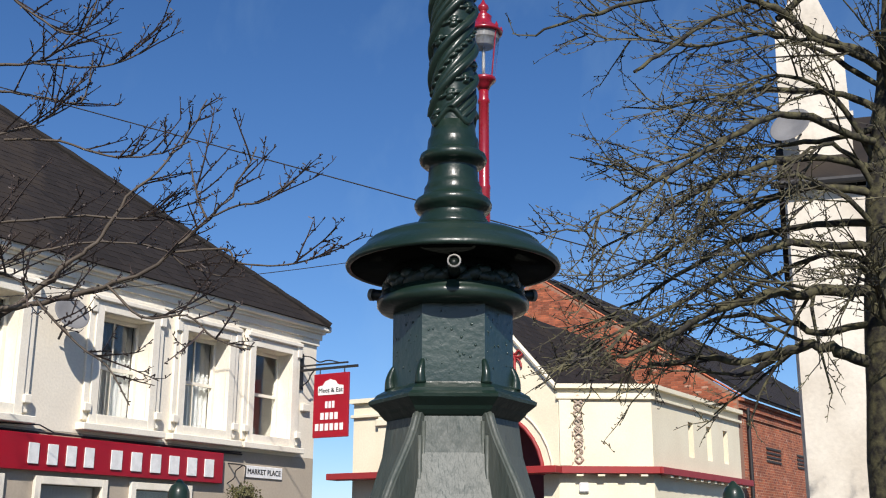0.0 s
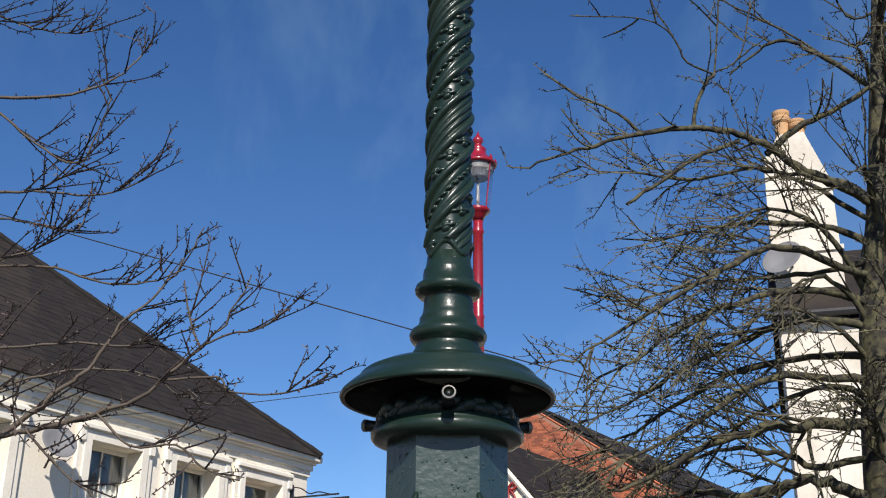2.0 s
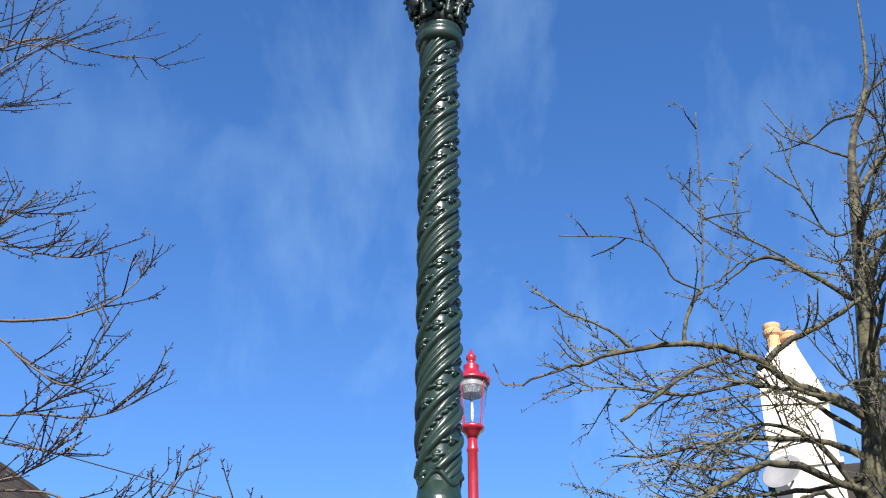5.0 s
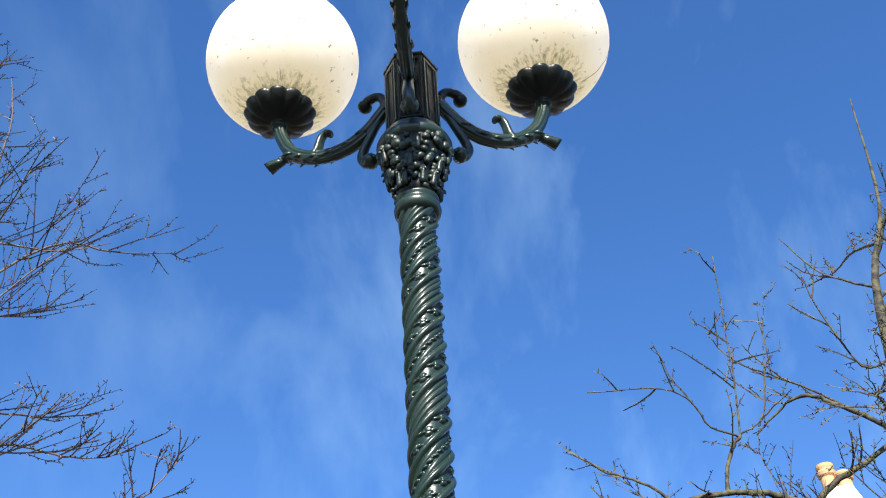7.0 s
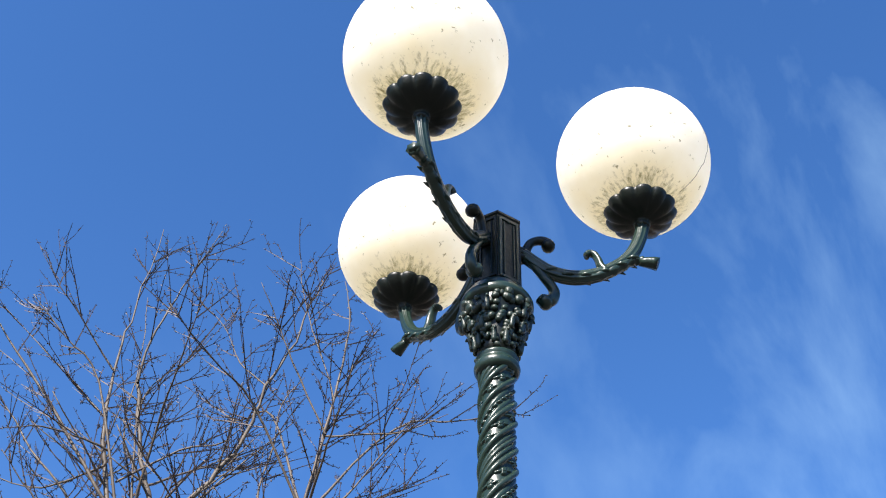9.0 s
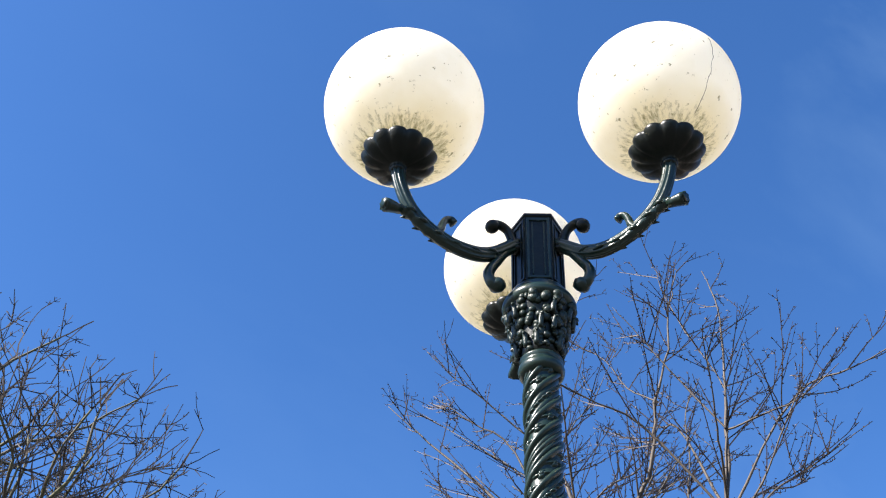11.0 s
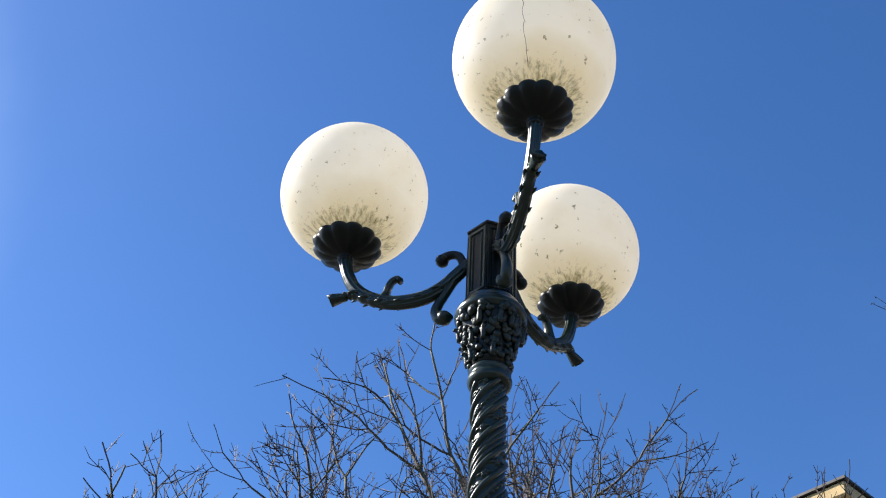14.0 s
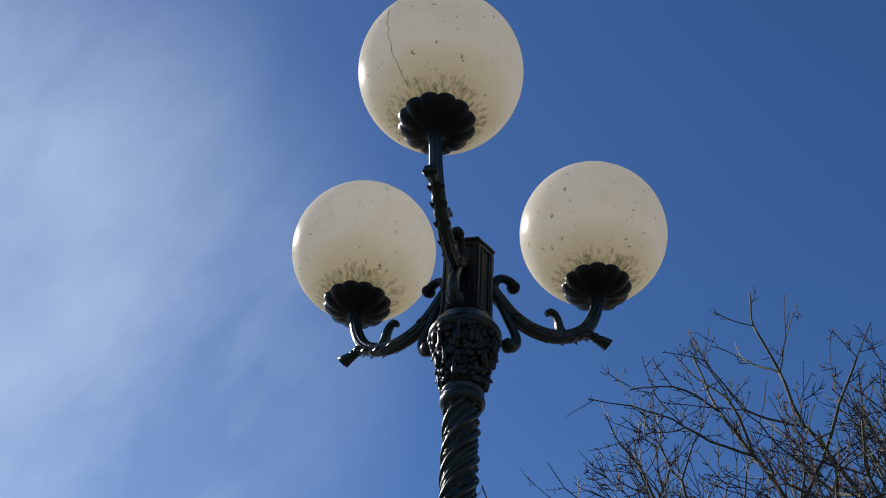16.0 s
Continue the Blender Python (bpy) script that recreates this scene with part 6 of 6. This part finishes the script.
# the lichened tree by the white house: arching boughs, then the low drooping ones
RT = [
    ([(0.16, 0.0, 5.18), (-0.13, -0.04, 5.32), (-0.4, -0.09, 5.4), (-0.66, -0.13, 5.57), (-0.92, -0.18, 5.68), (-1.24, -0.22, 5.69), (-1.74, -0.27, 5.62), (-2.07, -0.31, 5.48), (-2.29, -0.36, 5.41), (-2.6, -0.4, 5.25)], 0.042, 0.008),
    ([(-0.92, -0.15, 5.63), (-1.31, -0.22, 5.42), (-1.6, -0.28, 5.19), (-1.86, -0.35, 4.99)], 0.02, 0.012),
    ([(-1.28, -0.2, 5.69), (-1.24, -0.2, 5.93), (-1.15, -0.2, 6.11), (-1.08, -0.2, 6.19)], 0.018, 0.013),
    ([(-1.08, -0.2, 6.19), (-1.31, -0.28, 6.25), (-1.43, -0.35, 6.44), (-1.66, -0.42, 6.55), (-2.26, -0.5, 6.52)], 0.009, 0.004),
    ([(-1.08, -0.2, 6.19), (-1.01, -0.2, 6.74), (-0.96, -0.2, 7.37), (-0.91, -0.2, 8.05)], 0.008, 0.004)]
RT += [
    ([(-1.12, -0.2, 6.17), (-0.82, -0.1, 6.44), (-0.65, 0.0, 7.11), (-0.47, 0.1, 7.79)], 0.008, 0.004),
    ([(-1.7, -0.25, 5.64), (-1.94, -0.3, 5.81), (-2.18, -0.35, 5.88), (-2.45, -0.4, 6.05)], 0.014, 0.005),
    ([(0.29, 0.0, 6.2), (-0.06, 0.06, 6.5), (-0.26, 0.12, 6.67), (-0.43, 0.18, 6.74), (-0.61, 0.24, 6.65), (-0.81, 0.3, 6.49)], 0.026, 0.007),
    ([(0.05, 0.1, 6.47), (-0.49, 0.2, 6.95), (-0.83, 0.3, 7.24), (-0.98, 0.4, 7.65)], 0.012, 0.004),
    ([(-0.7, -0.1, 5.54), (-0.47, -0.17, 5.73), (-0.2, -0.23, 5.85), (0.2, -0.3, 6.08)], 0.026, 0.02)]
RT += [
    ([(0.53, 0.0, 7.68), (0.31, 0.1, 7.87), (0.12, 0.2, 8.1), (-0.1, 0.3, 8.62)], 0.014, 0.004),
    ([(0.4, 0.0, 6.95), (0.09, -0.1, 6.82), (-0.15, -0.2, 7.39), (-0.23, -0.3, 7.74)], 0.012, 0.004),
    ([(-0.05, -0.0, 3.4), (-0.41, -0.07, 3.41), (-0.76, -0.13, 3.37), (-1.11, -0.2, 3.29), (-1.41, -0.27, 3.17), (-1.83, -0.33, 2.94), (-2.2, -0.4, 2.82)], 0.052, 0.008),
    ([(-0.09, -0.0, 2.87), (-0.33, 0.05, 2.95), (-0.55, 0.1, 3.03), (-0.79, 0.15, 2.99), (-1.07, 0.2, 2.92), (-1.31, 0.25, 2.97), (-1.72, 0.3, 2.92)], 0.055, 0.014),
    ([(-0.76, 0.1, 2.99), (-0.95, 0.2, 2.86), (-1.09, 0.3, 2.84), (-1.32, 0.4, 2.87)], 0.03, 0.008)]
RT += [
    ([(-0.01, -0.0, 4.15), (-0.38, 0.07, 4.24), (-0.71, 0.13, 4.19), (-1.04, 0.2, 4.05), (-1.38, 0.27, 3.89), (-1.81, 0.33, 3.64), (-2.15, 0.4, 3.48)], 0.036, 0.006),
    ([(0.01, -0.0, 4.35), (-0.51, -0.12, 4.41), (-1.06, -0.24, 4.27), (-1.43, -0.36, 4.06), (-1.78, -0.48, 3.81), (-2.28, -0.6, 3.49)], 0.034, 0.006),
    ([(0.04, -0.0, 4.86), (-0.26, 0.1, 5.01), (-0.62, 0.2, 5.08), (-1.04, 0.3, 5.09), (-1.43, 0.4, 5.01), (-1.82, 0.5, 5.05)], 0.03, 0.005),
    ([(-0.05, -0.1, 4.54), (-0.7, -0.26, 4.7), (-1.09, -0.42, 4.51), (-1.51, -0.58, 4.23), (-1.94, -0.74, 3.93), (-2.39, -0.9, 3.61)], 0.034, 0.006),
    ([(-0.03, -0.0, 3.74), (-0.64, -0.1, 3.75), (-1.01, -0.2, 3.64), (-1.41, -0.3, 3.37), (-1.84, -0.4, 3.14), (-2.24, -0.5, 2.96)], 0.034, 0.006)]
RT += [
    ([(-0.08, -0.0, 3.19), (-0.5, 0.12, 3.12), (-0.74, 0.24, 3.25), (-1.05, 0.36, 3.3), (-1.46, 0.48, 3.19), (-1.97, 0.6, 2.99)], 0.03, 0.006),
    ([(-0.03, -0.0, 3.96), (-0.46, 0.16, 3.96), (-0.89, 0.32, 3.91), (-1.34, 0.48, 3.72), (-1.86, 0.64, 3.4), (-2.29, 0.8, 3.24)], 0.032, 0.006),
    ([(0.02, -0.0, 4.69), (-0.35, 0.2, 4.65), (-0.73, 0.4, 4.68), (-1.13, 0.6, 4.7), (-1.65, 0.8, 4.62), (-2.18, 1.0, 4.79)], 0.026, 0.005),
    ([(0.05, -0.0, 5.04), (-0.29, 0.18, 5.41), (-0.67, 0.36, 5.64), (-1.09, 0.54, 5.62), (-1.67, 0.72, 5.75), (-2.07, 0.9, 5.89)], 0.022, 0.005),
    ([(-0.06, -0.0, 3.61), (-0.27, 0.28, 3.77), (-0.62, 0.55, 3.7), (-1.01, 0.83, 3.48), (-1.56, 1.1, 3.26)], 0.028, 0.006)]
TRUNK_R = [((-0.1, 0, 0), 0.26), ((-0.12, 0, 0.4), 0.2), ((-0.04, 0.02, 2.65), 0.19), ((0.08, 0.02, 4.38), 0.14), ((0.19, 0, 5.21), 0.10), ((0.37, 0, 6.72), 0.055), ((0.52, 0, 7.8), 0.035), ((0.83, 0, 8.7), 0.018), ((1.0, 0.05, 10.2), 0.006)]


def trunk_at(z):
    """The middle of the leaning trunk at a height."""
    for (p, _), (q, _) in zip(TRUNK_R, TRUNK_R[1:]):
        if p[2] <= z <= q[2]:
            f = (z - p[2]) / (q[2] - p[2])
            return (p[0] + (q[0] - p[0]) * f, p[1] + (q[1] - p[1]) * f, z)
    return TRUNK_R[-1][0]


# the arching boughs of the top carry fewer, longer shoots
AIRY = [(3.0, 0.62, 30, 65, 0.05, 0.45), (2.6, 0.28, 30, 65, 0.03, 0.6), (1.2, 0.12, 35, 70, 0.0, 0.7)]
RT = [(*bar, AIRY) for bar in RT[:12]] + RT[12:]
r = random.Random(77)
for i in range(16):
    # boughs on the open side
    z, a, reach = 2.7 + 0.27 * i, r.uniform(-3.0, -1.2), r.uniform(0.7, 1.4)
    c, d, rise = math.cos(a), math.sin(a), r.uniform(0.1, 0.6)
    x, y, _ = trunk_at(z)
    RT.append(([(x, y, z), (x + 0.35 * reach * c, 0.35 * reach * d, z + rise), (x + 0.7 * reach * c, 0.7 * reach * d, z + rise * 1.15), (x + reach * c, reach * d, z + rise * r.uniform(0.4, 1.0))], r.uniform(0.02, 0.032), 0.006))
for i in range(18):
    # boughs on the white house's side, mostly unseen, added partly to shade its wall
    z, a, reach = 3.0 + 0.25 * i, r.uniform(-0.8, 0.8), r.uniform(1.2, 2.2)
    c, d, rise = math.cos(a), math.sin(a), r.uniform(0.3, 0.9)
    RT.append(([trunk_at(z), (0.5 + 0.35 * reach * c, 0.35 * reach * d, z + rise), (0.5 + 0.7 * reach * c, 0.7 * reach * d, z + rise * 1.3), (0.5 + reach * c, reach * d, z + rise * 1.4)], r.uniform(0.02, 0.032), 0.006))
# shoots that leave at narrow angles and run with their bough
SWEPT = [(6.4, 0.95, 16, 46, 0.0, 0.36), (6.2, 0.46, 18, 50, 0.0, 0.5), (3.4, 0.18, 30, 65, 0.0, 0.65)]
for i in range(13):
    # slender boughs that fill the top
    z, a, reach = 5.9 + 0.21 * i, 2.4 * i + r.uniform(-0.4, 0.4), r.uniform(0.8, 1.5)
    c, d, rise = abs(math.cos(a)), math.sin(a), r.uniform(0.4, 1.0)
    x, y, _ = trunk_at(z)
    RT.append(([(x, y, z), (x + 0.4 * reach * c, y + 0.4 * reach * d, z + 0.5 * rise), (x + 0.75 * reach * c, y + 0.75 * reach * d, z + 0.8 * rise), (x + reach * c, y + reach * d, z + rise)], r.uniform(0.012, 0.018), 0.005, AIRY))
tree((3.25, 5.90), 25, "bare tree with olive lichened bark and drooping twigs", TRUNK_R, RT, SWEPT, BARK_LICHEN, TWIG_LICHEN, 0.4, (), 0.09, sway=0.10)

# ---- bricks of the hall's gable, laid in half bond ----
def brick_mesh(name, mat):
    me = bpy.data.meshes.new(name)
    bm = box(-0.1075, 0.1075, -0.02, 0.007, -0.0325, 0.0325)
    bm.to_mesh(me)
    bm.free()
    me.materials.append(mat)
    return me


RED_ME, PALE_ME = brick_mesh("brick", BRICK), brick_mesh("brick", BRICK_PALE)
r = random.Random(404)
laid = []
for j in range(78):
    z = 4.9 + 0.075 * j
    for i in range(62):
        x = 0.12 + (i + 0.5 * (j % 2)) * 0.225
        if x < 13.9 and z + 0.04 < HE + (HA - HE) * min(x - 0.12, HW - x - 0.12) / (HW / 2):
            laid.append((abs(x - 2.6) + 1.6 * abs(z - 6.6), x, z, r.uniform(-0.003, 0.002), r.uniform(-0.008, 0.008), r.random() < 0.07))
laid.sort()
for _, x, z, out, tilt, pale in laid[:300]:
    ob = new("brick", PALE_ME if pale else RED_ME)
    ob.parent = hall
    ob.matrix_basis = Matrix.Translation((x, out, z)) @ Matrix.Rotation(tilt, 4, "Y")
vs, fs = [], []
corners, sides = [v.co.copy() for v in RED_ME.vertices], [tuple(p.vertices) for p in RED_ME.polygons]
for _, x, z, out, tilt, pale in laid[300:]:
    k = len(vs)
    mm = Matrix.Translation((x, out, z)) @ Matrix.Rotation(tilt, 4, "Y")
    vs += [mm @ c for c in corners]
    fs += [tuple(i + k for i in p) for p in sides]
tagged(link_mesh("brickwork", vs, fs, BRICK_REST, hall), kind="stuff")
